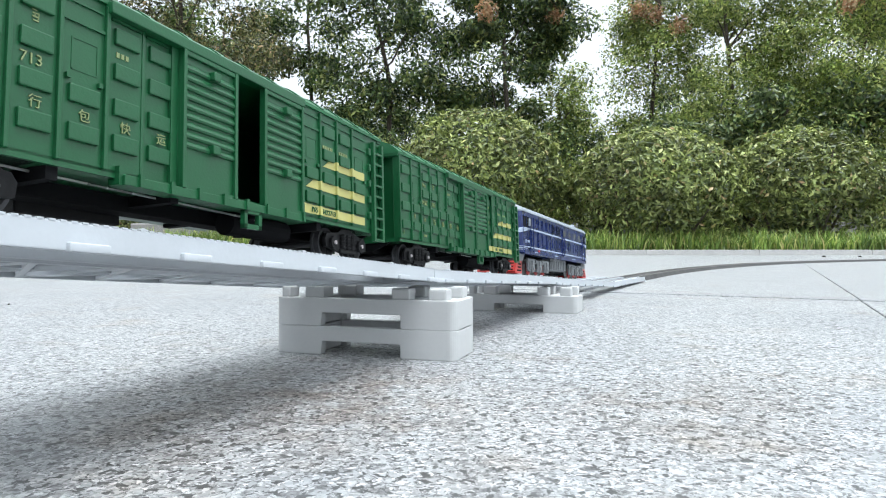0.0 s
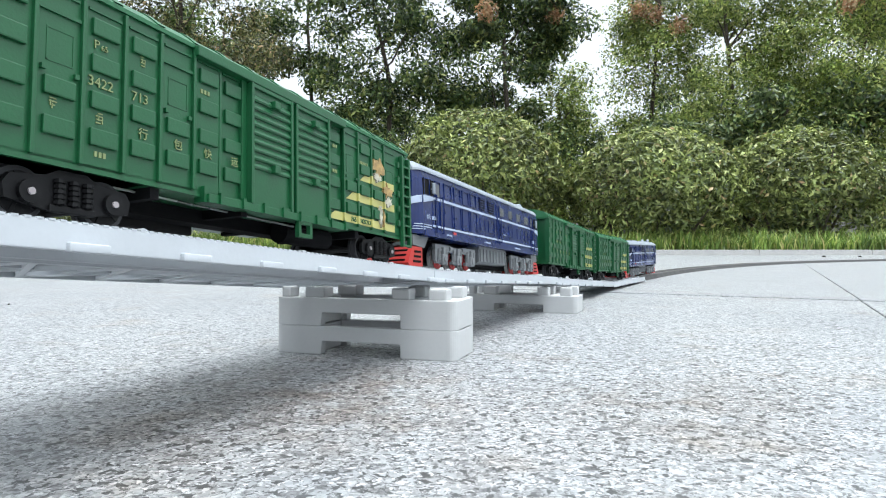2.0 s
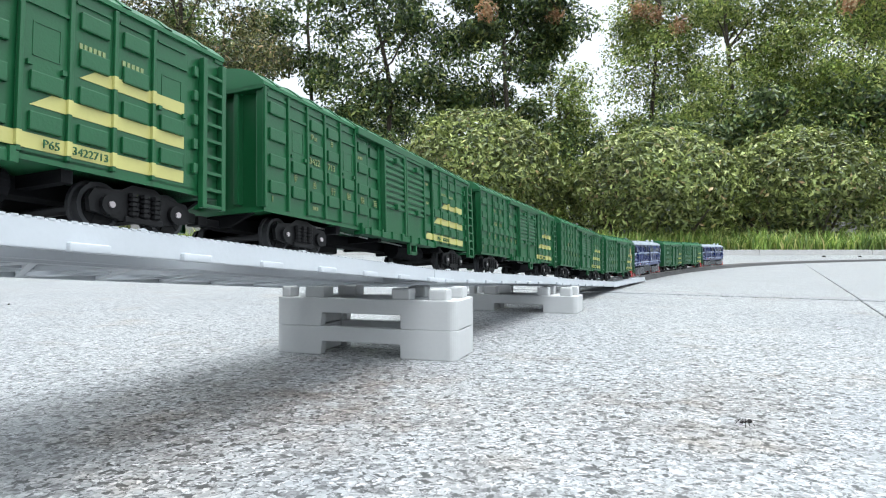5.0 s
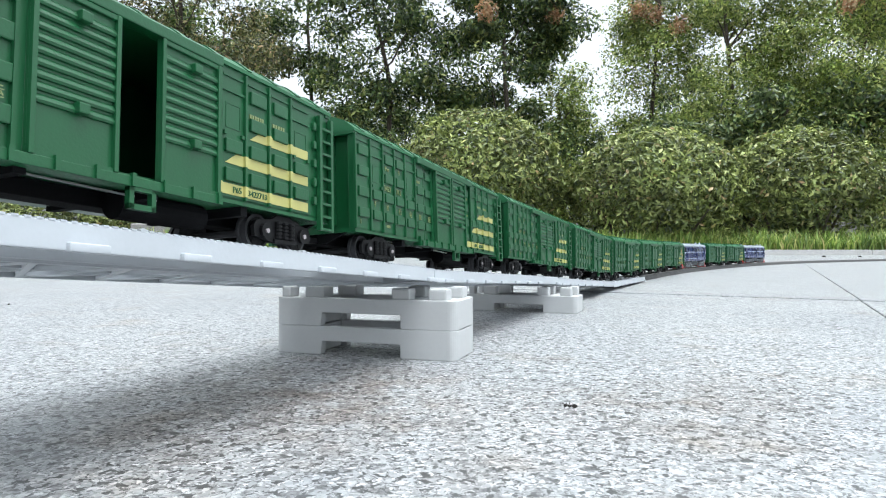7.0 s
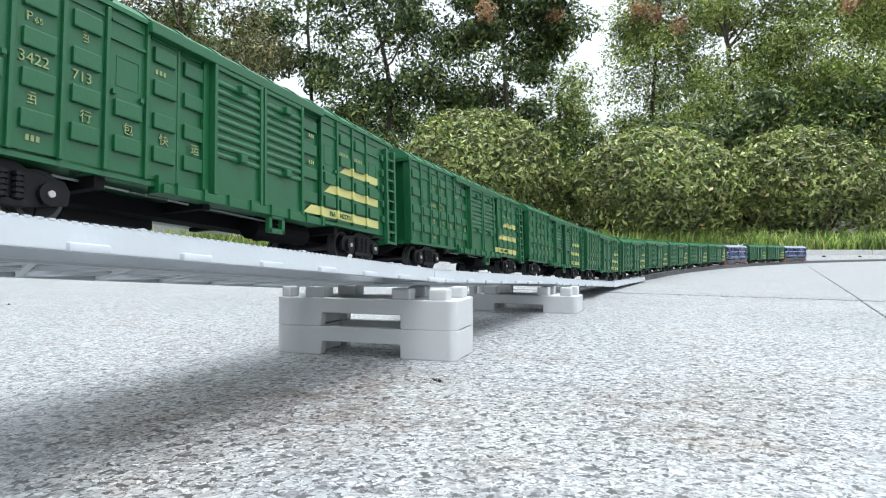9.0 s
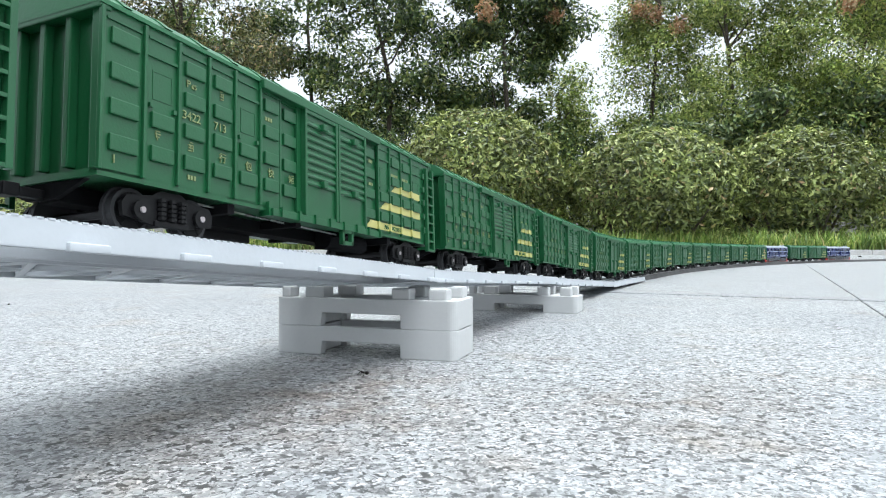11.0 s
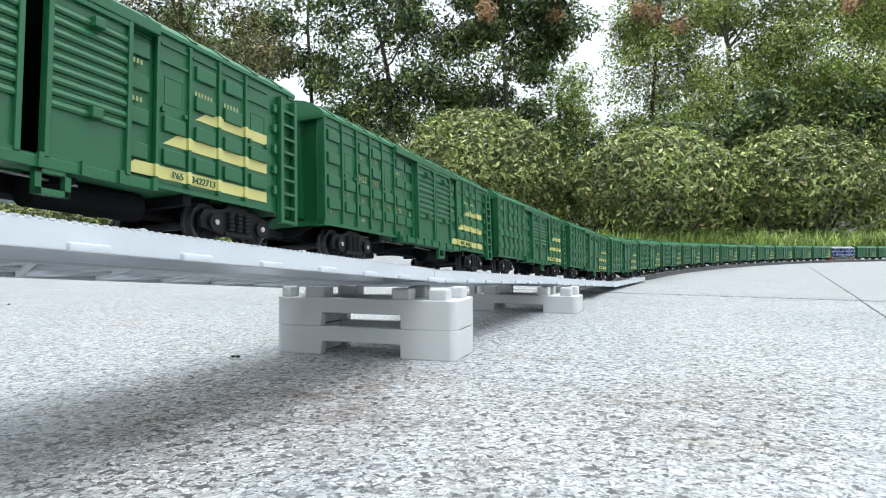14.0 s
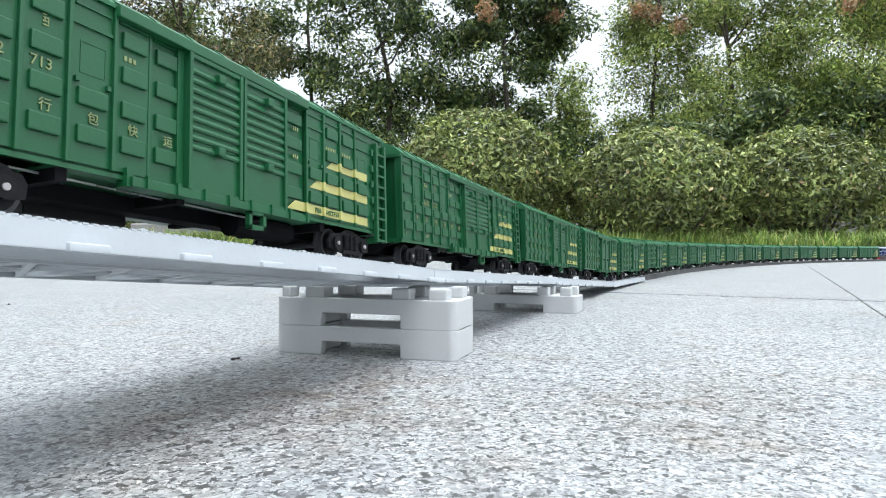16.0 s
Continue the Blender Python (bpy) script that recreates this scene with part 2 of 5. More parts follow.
def track(s, side=0.0, up=0.0):
    """Point at s metres along the line, side metres to its right, up metres above the rail heads."""
    h = np.interp(s, _s, _h)
    lean = bank(s) * (side - NEAR_EDGE)
    side = side - 0.0013
    return Vector((np.interp(s, _s, _x) + side * np.cos(h), np.interp(s, _s, _y) - side * np.sin(h), np.interp(s, RAIL_S, RAIL_Z) + lean + up))


def banked(fx, roll):
    """Axes along fx, leaning to the left by roll."""
    fy = Vector((0, 0, 1)).cross(fx).normalized()
    fz = fx.cross(fy)
    fy, fz = fy * math.cos(roll) - fz * math.sin(roll), fz * math.cos(roll) + fy * math.sin(roll)
    return Matrix((fx, fy, fz)).transposed().to_4x4()


def track_pose(s, side=0.0, up=0.0, half=0.01):
    """Pose on the line: local x points the way the train goes, local y to its left."""
    a, b = track(s - half, side, up), track(s + half, side, up)
    return Matrix.Translation((a + b) / 2) @ banked((b - a).normalized(), (bank(s - half) + bank(s + half)) / 2)


# ---------------------------------------------------------------- ground
GRID_TURN = 28.7
def build_ground():
    bm = bmesh.new()
    bmesh.ops.create_grid(bm, x_segments=40, y_segments=40, size=300)
    ground = new("ground", finish("ground", bm, M_GROUT))
    ground.location = (0, 0, -0.0014)
    tagged(ground, "grey mortar bed under the granite paving", "ground", kind="structure")
    return ground


def build_verge():
    """Planted bed behind the kerb, gently uneven, up to the far distance."""
    bm = bmesh.new()
    bmesh.ops.create_grid(bm, x_segments=120, y_segments=60, size=1)
    for v in bm.verts:
        x, y = v.co.x * 40, 5.62 + (v.co.y + 1) * 30
        v.co = (x, y, 0.035 + 0.03 * noise.noise((x * 1.3, y * 1.3, 0)) + 0.012 * (y - 5.6))
    verge = new("planting_bed", finish("planting_bed", bm, M_SOIL, True))
    tagged(verge, "dark soil planting bed behind the kerb", "ground", kind="structure")


def build_kerb():
    kerb = thing("kerb", "pale granite kerb stones along the planting bed", "kerb", kind="structure")
    bm = bmesh.new()
    box(bm, -0.4985, 0.4985, 0.0, 0.12, -0.06, 0.050, 0.003)
    me = finish("kerb_stone", bm, M_KERB)
    for i in range(-12, 13):
        part("kerb_stone", me, M_KERB, kerb, m=pose(i * 1.0 + 0.3, 5.5 + 0.004 * math.sin(i * 7), 0.002 * math.sin(i * 3.1), 0, 0, 0.2 * math.sin(i * 5)))


build_ground()
build_verge()
build_kerb()
# ---------------------------------------------------------------- ramp of white plates on piers
GAUGE = 0.0112
DECK_R, DECK_L, DECK_T = 0.0238, -0.052, 0.0054
PLATE = 0.237


def build_plate(s0, s1, drop):
    """One moulded plate: thin top, skirts all round, cross ribs below, studs along its edge."""
    a, b = track(s0, 0, -0.0006), track(s1, 0, -0.0006)
    mat = Matrix.Translation(a) @ banked((b - a).normalized(), (bank(s0) + bank(s1)) / 2)
    n = (b - a).length
    plate = thing("track_plate", "white moulded plastic track plate with a serrated edge on grey piers", "track plate", "ramp plates", mat)
    g = 0.0004
    y0, y1 = -DECK_R, -DECK_L
    for ya, yb in ((y0 + 0.0015, -0.0075), (0.0065, 0.0135), (0.0300, 0.0370), (y1 - 0.0060, y1 - 0.0015)):
        bm = bmesh.new()
        box(bm, g, n - g, ya, yb, -0.0014, -0.0004)
        part("deck_strip", bm, M_PLATE, plate)
    bm = bmesh.new()
    box(bm, g, n - g, y0, y0 + 0.0016, -DECK_T, 0.0, 0.0003)
    part("side_skirt", bm, M_PLATE, plate)
    bm = bmesh.new()
    box(bm, g, n - g, y1 - 0.0016, y1, -DECK_T - drop, 0.0, 0.0003)
    part("side_skirt", bm, M_PLATE, plate)
    for x in (g, n - g - 0.0016):
        bm = bmesh.new()
        box(bm, x, x + 0.0016, y0 + 0.0016, y1 - 0.0016, -DECK_T + 0.0004, -0.0013)
        part("end_rib", bm, M_PLATE, plate)
    # lattice below: long ribs and diagonal ribs
    for k in (0.33, 0.66):
        bm = bmesh.new()
        yy = y0 + k * (y1 - y0)
        box(bm, 0.002, n - 0.002, yy - 0.0006, yy + 0.0006, -DECK_T + 0.0006, -0.0013)
        part("long_rib", bm, M_PLATE, plate)
    # open lattice of crossing bars over the outer half, hanging down to the far skirt
    cells = 9
    ym, ye = y0 + 0.40 * (y1 - y0), y1 - 0.0016
    zm, ze = -DECK_T + 0.0002, -DECK_T - drop + 0.0002
    def bar(name, xa, ya, xb, yb, half):
        bm = bmesh.new()
        zz = lambda y: zm + (ze - zm) * (y - ym) / (ye - ym)
        p, q = Vector((xa, ya, zz(ya))), Vector((xb, yb, zz(yb)))
        d = (q - p).normalized()
        w, h = Vector((-d.y, d.x, 0)) * half, Vector((0, 0, 0.0012))
        vs = [bm.verts.new(c + z) for z in (Vector((0, 0, 0)), h) for c in (p - w, q - w, q + w, p + w)]
        for f in ((0, 1, 2, 3), (7, 6, 5, 4), (0, 4, 5, 1), (1, 5, 6, 2), (2, 6, 7, 3), (3, 7, 4, 0)):
            bm.faces.new([vs[j] for j in f])
        part(name, bm, M_PLATE, plate)
    for i in range(cells):
        xa, xb = 0.003 + i * (n - 0.006) / cells, 0.003 + (i + 1) * (n - 0.006) / cells
        bar("diagonal_bar", xa, ym, xb, ye, 0.0009)
        bar("diagonal_bar", xb, ym, xa, ye, 0.0009)
        bar("cross_bar", xa, ym, xa, ye, 0.0007)
    bar("long_bar", 0.002, ym, n - 0.002, ym, 0.0010)
    # serration along the upper edge
    bm = bmesh.new()
    m = int(n / 0.0022)
    for i in range(m):
        x = (i + 0.5) * n / m
        box(bm, x - 0.00062, x + 0.00062, y0 - 0.0001, y0 + 0.0012, -0.0001, 0.00026)
    ob = part("edge_serration", bm, M_PLATE, plate)
    tagged(ob, kind="stuff")
    # flat studs low on the side
    bm = bmesh.new()
    box(bm, -0.0043, 0.0043, -0.0012, 0.0003, -0.0009, 0.0009, 0.0003)
    me = finish("edge_stud", bm, M_PLATE, True)
    for i in range(int((n - 0.02) / 0.0272)):
        part("edge_stud", me, M_PLATE, plate, m=pose(0.0155 + i * 0.0272, y0, -DECK_T + 0.0007))
    for x in (0.004, n - 0.004):
        part("edge_stud", me, M_PLATE, plate, m=pose(x, y0 - 0.0002, -DECK_T + 0.0007))
    # rail pins standing above the edge
    bm = bmesh.new()
    prism(bm, [(-0.0018, 0), (0.0018, 0), (0.0014, 0.0014), (0.0002, 0.0018), (-0.0014, 0.0013)], -0.001, 0.001)
    me = finish("rail_clip", bm, M_PLATE)
    for i in range(4):
        part("rail_clip", me, M_PLATE, plate, m=pose((i + 0.45) * n / 4, y0 + 0.0050, -0.0004))
    # rails
    for y in (-GAUGE, GAUGE):
        bm = bmesh.new()
        box(bm, 0.0, n, y - 0.0005, y + 0.0005, -0.0007, 0.0005)
        part("rail", bm, M_RAIL, plate)


def build_block(group_label, m):
    """Open pier block: two hollow feet joined by two long bars, four studs on top."""
    L, D, Hh = 0.0862, 0.030, 0.0126
    blk = thing("pier_block", group_label, "pier block", "pier blocks", m)
    foot = 0.0250

    def arch(y0, y1):
        b = bmesh.new()
        f0 = 0.0190
        pts = [(-L / 2, 0), (-L / 2 + f0 + 0.0042, 0), (-L / 2 + f0 + 0.0050, 0.0060), (L / 2 - foot, 0.0060), (L / 2 - foot, 0.0006), (L / 2 - foot + 0.0006, 0), (L / 2, 0), (L / 2, Hh), (-L / 2, Hh)]
        prism(b, pts, y0, y1)
        return b
    for name, y0, y1, ye in (("front_wall", -D / 2, -D / 2 + 0.0044, -D / 2), ("back_wall", D / 2 - 0.0044, D / 2, D / 2)):
        bm = arch(y0, y1)
        vv = [e for e in bm.edges if all(abs(abs(v.co.x) - L / 2) < 1e-6 and abs(v.co.y - ye) < 1e-6 for v in e.verts) and abs(e.verts[0].co.x - e.verts[1].co.x) < 1e-6]
        bmesh.ops.bevel(bm, geom=vv, offset=0.0038, segments=6, affect="EDGES", profile=0.5)
        rim = [e for e in bm.edges if e.calc_face_angle(0) > 0.9]
        bmesh.ops.bevel(bm, geom=rim, offset=0.00035, segments=2, affect="EDGES", profile=0.5)
        part(name, bm, M_PIER, blk)
    for x0, x1 in ((-L / 2, -L / 2 + 0.0023), (L / 2 - 0.0026, L / 2 - 0.0001)):
        bm = bmesh.new()
        box(bm, x0, x1, -D / 2 + 0.0043, D / 2 - 0.0043, 0.0002, Hh - 0.0002, 0.0003)
        part("end_wall", bm, M_PIER, blk)
    for x in (-L / 2 + 0.0185, L / 2 - foot):
        bm = bmesh.new()
        box(bm, x, x + 0.0018, -D / 2 + 0.0043, D / 2 - 0.0043, 0.0004, Hh - 0.0003)
        part("inner_wall", bm, M_PIER, blk)
    bm = bmesh.new()
    box(bm, -L / 2 + 0.0022, -L / 2 + 0.0195, -D / 2 + 0.0043, D / 2 - 0.0043, Hh - 0.0016, Hh - 0.0002)
    part("top_web", bm, M_PIER, blk)
    bm = bmesh.new()
    box(bm, L / 2 - foot + 0.001, L / 2 - 0.0025, -D / 2 + 0.0043, D / 2 - 0.0043, Hh - 0.0016, Hh - 0.0002)
    part("top_web", bm, M_PIER, blk)
    return blk


def pier_studs(blk, height):
    """Tall studs on the uppermost block that carry the plates."""
    L, D, Hh = 0.0862, 0.030, 0.0126
    for x, w, y, d in ((-0.0380, 0.0046, -0.010, 0.008), (-0.0235, 0.0098, -0.0095, 0.009), (-0.0375, 0.0046, 0.010, 0.008), (-0.0170, 0.0098, 0.0095, 0.009),
                       (0.0178, 0.0085, -0.0100, 0.008), (0.0345, 0.0082, -0.0100, 0.008), (0.0178, 0.0085, 0.0100, 0.008), (0.0372, 0.0062, 0.0085, 0.008)):
        bm = bmesh.new()
        box(bm, x - w / 2, x + w / 2, y - d / 2, y + d / 2, Hh - 0.0003, Hh + height, 0.0009)
        part("stud", bm, M_PIER, blk)


def build_pier(s, layers, at=None, turn=None):
    """A stack of blocks under the plates at s, its uppermost studs touching them."""
    c = track(s, -0.0115)
    turn = -math.degrees(np.interp(s, _s, _h)) if turn is None else turn
    x, y = at or (c.x, c.y)
    under = c.z - 0.0006 - DECK_T
    for i in range(layers):
        b = build_block("light grey plastic pier block with rounded corners under the ramp", pose(x, y, i * 0.0126, 0, 0, turn))
        if i == layers - 1:
            pier_studs(b, max(0.003, under - layers * 0.0126 + 0.0002))


joints = [-0.089 - PLATE * i for i in range(18, 0, -1)] + [-0.089, 0.148, 0.385, 0.622]
for a, b in zip(joints[:-1], joints[1:]):
    build_plate(a, b, 0.0)
build_plate(0.622, 0.832, 0.0)
build_pier(0.160, 2, (-0.0310, 0.2852), -17.8)
build_pier(0.372, 1, (0.0628, 0.4817), -22.0)
for s in joints[:-4]:
    build_pier(s, 4)
build_pier(-0.089, 3)


# ---------------------------------------------------------------- track laid on the paving
def build_ground_track():
    seg = 0.12
    s, i = 0.832, 0
    while s < 4.6:
        piece = thing("track_section", "dark grey plastic track section with two rails", "track", "track sections")
        n = 6
        st = [s + j * seg / n for j in range(n + 1)]
        bm = bmesh.new()
        prof = [(-0.0165, -0.0086), (-0.0125, -0.0013), (0.0125, -0.0013), (0.0165, -0.0086)]
        rings = [[bm.verts.new(track(t, a, b)) for a, b in prof] for t in st]
        for r0, r1 in zip(rings[:-1], rings[1:]):
            for k in range(4):
                bm.faces.new((r0[k], r0[(k + 1) % 4], r1[(k + 1) % 4], r1[k]))
        bm.faces.new(rings[0])
        bm.faces.new(rings[-1])
        part("track_bed", bm, M_BED, piece)
        for y in (-GAUGE, GAUGE):
            bm = bmesh.new()
            prof = [(y - 0.0005, -0.0023), (y - 0.0005, 0), (y + 0.0005, 0), (y + 0.0005, -0.0023)]
            rings = [[bm.verts.new(track(t, a, b)) for a, b in prof] for t in st]
            for r0, r1 in zip(rings[:-1], rings[1:]):
                for k in range(4):
                    bm.faces.new((r0[k], r0[(k + 1) % 4], r1[(k + 1) % 4], r1[k]))
            part("rail", bm, M_RAIL, piece)
        s += seg
        i += 1


build_ground_track()
# ---------------------------------------------------------------- goods wagons
CAR_PITCH, CAR_L, CAR_W, SILL_Z, EAVE_Z = 0.1878, 0.1705, 0.0358, 0.0116, 0.0473
RIBS = (0.0, 0.0109, 0.0207, 0.0305, 0.0401, 0.0503, 0.0598, 0.0696)
FRONT_RIBS = (0.1078, 0.1195, 0.1292, 0.1392, 0.1492, 0.1595)
WHEEL_R, BOGIE_X = 0.0052, 0.0640
HY = CAR_W / 2


def panel_mesh(width, style):
    """One pressed side panel: frame ribs and raised pads. Faces -y, from x=0, z=0 at the sill."""
    hh = EAVE_Z - SILL_Z
    bm = bmesh.new()
    box(bm, 0.00001, width - 0.00001, 0, 0.0011, 0, hh)
    box(bm, -0.00045, 0.00045, -0.0009, 0.0002, 0.0002, hh - 0.0008, 0.0002)
    pads = {"pads": (0.13, 0.345, 0.56, 0.775), "square": (0.13, 0.345)}[style]
    for f in pads:
        z = f * hh
        pts_w = width * 0.66
        x0 = width * 0.2
        vs = box(bm, x0, x0 + pts_w, -0.0008, 0.0002, z, z + 0.0036, 0.0003)
    if style == "square":
        # shallow square outline and two small lugs
        z0, z1, x0, x1 = 0.53 * hh, 0.71 * hh, width * 0.25, width * 0.8
        for a in ((x0, x1, z0, z0 + 0.0003), (x0, x1, z1, z1 + 0.0003), (x0, x0 + 0.0003, z0, z1), (x1, x1 + 0.0003, z0, z1)):
            box(bm, a[0], a[1], -0.00012, 0.0001, a[2], a[3])
        for x in (0.13, 0.82):
            box(bm, width * x, width * x + 0.0009, -0.0008, 0.0001, 0.47 * hh, 0.47 * hh + 0.0010)
        box(bm, width * 0.05, width * 0.98, -0.0005, 0.0001, 0.80 * hh, 0.82 * hh)
    box(bm, width * 0.12, width * 0.92, -0.0004, 0.0001, 0.915 * hh, 0.93 * hh)
    return finish("side_panel", bm, M_GREEN)


def door_mesh(width):
    hh = EAVE_Z - SILL_Z - 0.0022
    bm = bmesh.new()
    box(bm, 0, width, -0.0008, 0.0002, 0, hh, 0.0002)
    for x in (0.0, width - 0.0011):
        box(bm, x, x + 0.0011, -0.0018, -0.0006, 0, hh, 0.0002)
    box(bm, 0, width, -0.0016, -0.0006, hh - 0.0012, hh, 0.0002)
    box(bm, 0, width, -0.0014, -0.0006, 0.0, 0.0008)
    return finish("door", bm, M_GREEN)


def door_bracket_mesh(width):
    bm = bmesh.new()
    box(bm, width * 0.47, width * 0.6, -0.0028, -0.0007, 0, 0.0022, 0.0003)
    return finish("door_bracket", bm, M_GREEN)


def slat_mesh(width):
    bm = bmesh.new()
    prism(bm, [(-0.0006, 0), (-0.0013, 0.0001), (-0.0015, 0.0006), (-0.0012, 0.0014), (-0.0006, 0.0021)], 0.0011, width - 0.0011, axis="x")
    return finish("slat", bm, M_GREEN)


def side_bar(bm, x0, x1, z0, z1, slant=0.0):
    prism(bm, [(x0, z0), (x1, z0), (x1, z1), (x0 + slant, z1)], -0.00055, 0.0001)


def build_bogie(parent, x, wheelbase, wheels, r, frame_mat, hub_mat, big):
    """Two or three axled bogie; returns the wheelsets, which turn."""
    yo = 0.0138 if big else 0.0152
    wheel_y = 0.0104 if big else 0.0118
    bm = bmesh.new()
    box(bm, -0.0032, 0.0032, -yo + 0.0006, yo - 0.0006, r + 0.0006, r + 0.0034, 0.0004)
    cyl(bm, (0, 0, r + 0.002), (0, 0, r + 0.0062), 0.0028, 12)
    bog = part("bogie", bm, M_DARK, parent, m=pose(x, 0, 0))
    sets = []
    first = -wheelbase * (wheels - 1) / 2
    for sgn in (-1, 1):
        bm = bmesh.new()
        if not big:
            zt = 2 * r - 0.0002
            a = wheelbase / 2
            pts = [(-a - 0.0042, r - 0.0016), (-a - 0.0046, r + 0.0012), (-a - 0.0034, r + 0.0030), (-a * 0.62, zt - 0.0012), (-0.003, zt + 0.0002), (0.003, zt + 0.0002), (a * 0.62, zt - 0.0012), (a + 0.0034, r + 0.0030), (a + 0.0046, r + 0.0012), (a + 0.0042, r - 0.0016),
                   (a + 0.0016, r - 0.0020), (a * 0.5, r - 0.0030), (-a * 0.5, r - 0.0030), (-a - 0.0016, r - 0.0020)]
            prism(bm, pts, sgn * yo - 0.0006, sgn * yo + 0.0006)
            box(bm, -0.0050, 0.0050, sgn * (yo + 0.0004) - 0.0008, sgn * (yo + 0.0004) + 0.0008, r - 0.0032, r - 0.0018, 0.0003)
        else:
            a = wheelbase
            pts = [(-a - 0.0085, r + 0.0042), (-a - 0.0085, r + 0.0068), (-a * 0.5, r + 0.0068), (-a * 0.35, r + 0.0060), (a * 0.35, r + 0.0060), (a * 0.5, r + 0.0068), (a + 0.0075, r + 0.0066), (a + 0.0085, r + 0.0042), (a * 0.75, r + 0.0034), (-a * 0.75, r + 0.0034)]
            prism(bm, pts, sgn * yo - 0.0009, sgn * yo + 0.0009)
            for e in (-1, 1):
                prism(bm, [(e * (a + 0.0085), r + 0.005), (e * (a + 0.0085), r - 0.001), (e * (a + 0.0068), r - 0.0025), (e * (a + 0.0052), r + 0.005)], sgn * yo - 0.0007, sgn * yo + 0.0007)
                cyl(bm, (e * 0.0065, sgn * (yo + 0.0005), r + 0.0052), (e * 0.0105, sgn * (yo + 0.0005), r + 0.0052), 0.0013, 10)
        part("side_frame", bm, frame_mat, bog)
        for i in range(wheels):
            ax = first + i * wheelbase
            bm = bmesh.new()
            if big:
                box(bm, ax - 0.0026, ax + 0.0026, sgn * (yo + 0.0010) - 0.0014, sgn * (yo + 0.0010) + 0.0014, r - 0.0030, r + 0.0022, 0.0007)
                box(bm, ax - 0.0062, ax + 0.0062, sgn * yo - 0.0010, sgn * yo + 0.0010, r - 0.0024, r - 0.0009, 0.0003)
                box(bm, ax - 0.0012, ax + 0.0012, sgn * (yo + 0.0012) - 0.0010, sgn * (yo + 0.0012) + 0.0010, r + 0.0022, r + 0.0056, 0.0003)
                cyl(bm, (ax, sgn * (yo + 0.0020), r - 0.0003), (ax, sgn * (yo + 0.0029), r - 0.0003), 0.0016, 10)
            else:
                cyl(bm, (ax, sgn * (yo - 0.0004), r), (ax, sgn * (yo + 0.0016), r), 0.0022, 14)
            part("axle_box", bm, frame_mat, bog)
            if big:
                for d in (-0.0044, 0.0044):
                    bm = bmesh.new()
                    coil(bm, ax + d, sgn * (yo + 0.0006), r - 0.0008, r + 0.0048, 0.0014, 0.0004, 5)
                    part("spring", bm, frame_mat, bog)
            else:
                bm = bmesh.new()
                cyl(bm, (ax, sgn * (yo + 0.0015), r), (ax, sgn * (yo + 0.0020), r), 0.0007, 10)
                part("bearing_cap", bm, M_STUD, bog, "pale worn bearing cap")
        if not big:
            for d in (-0.0030, 0.0, 0.0030):
                bm = bmesh.new()
                coil(bm, d, sgn * (yo + 0.0010), r - 0.0018, r + 0.0034, 0.0011, 0.00035, 5)
                part("spring", bm, frame_mat, bog)
    for i in range(wheels):
        bm = bmesh.new()
        for sgn in (-1, 1):
            y = sgn * wheel_y
            cyl(bm, (0, y - (0.0006 if big else 0.0014), 0), (0, y + 0.0014, 0), r, 24)
            cyl(bm, (0, y - sgn * 0.0014, 0), (0, y - sgn * 0.0004, 0), r + 0.0006, 24)
        cyl(bm, (0, -wheel_y - 0.003, 0), (0, wheel_y + 0.003, 0), 0.0011, 8)
        me = finish("wheelset", bm, M_RIM if big else M_TYRE)
        ws = part("wheelset", me, None, bog, "silver-rimmed red wheels" if big else "black wheels with dull tyres", m=pose(first + i * wheelbase, 0, r))
        # dished wheel centres set into the tyres, with light holes
        bm = bmesh.new()
        for sgn in (-1, 1):
            y = sgn * (wheel_y + 0.0014)
            cyl(bm, (0, y - 0.0003, 0), (0, y + 0.0003, 0), r * 0.82, 20)
            cyl(bm, (0, y, 0), (0, y + sgn * 0.0010, 0), r * 0.32, 12)
            for k in range(5):
                ang = k * 2 * math.pi / 5
                c = Vector((math.cos(ang), 0, math.sin(ang)))
                cyl(bm, c * r * 0.3 + Vector((0, y, 0)), c * r * 0.8 + Vector((0, y, 0)), 0.0006, 6)
        me.materials.append(hub_mat)
        hub = bmesh.new()
        hub.from_mesh(me)
        n0 = len(hub.faces)
        tmp = bpy.data.meshes.new("hub")
        bm.to_mesh(tmp)
        bm.free()
        hub.from_mesh(tmp)
        for f in list(hub.faces)[n0:]:
            f.material_index = 1
        hub.to_mesh(me)
        hub.free()
        sets.append(ws)
    return bog, sets


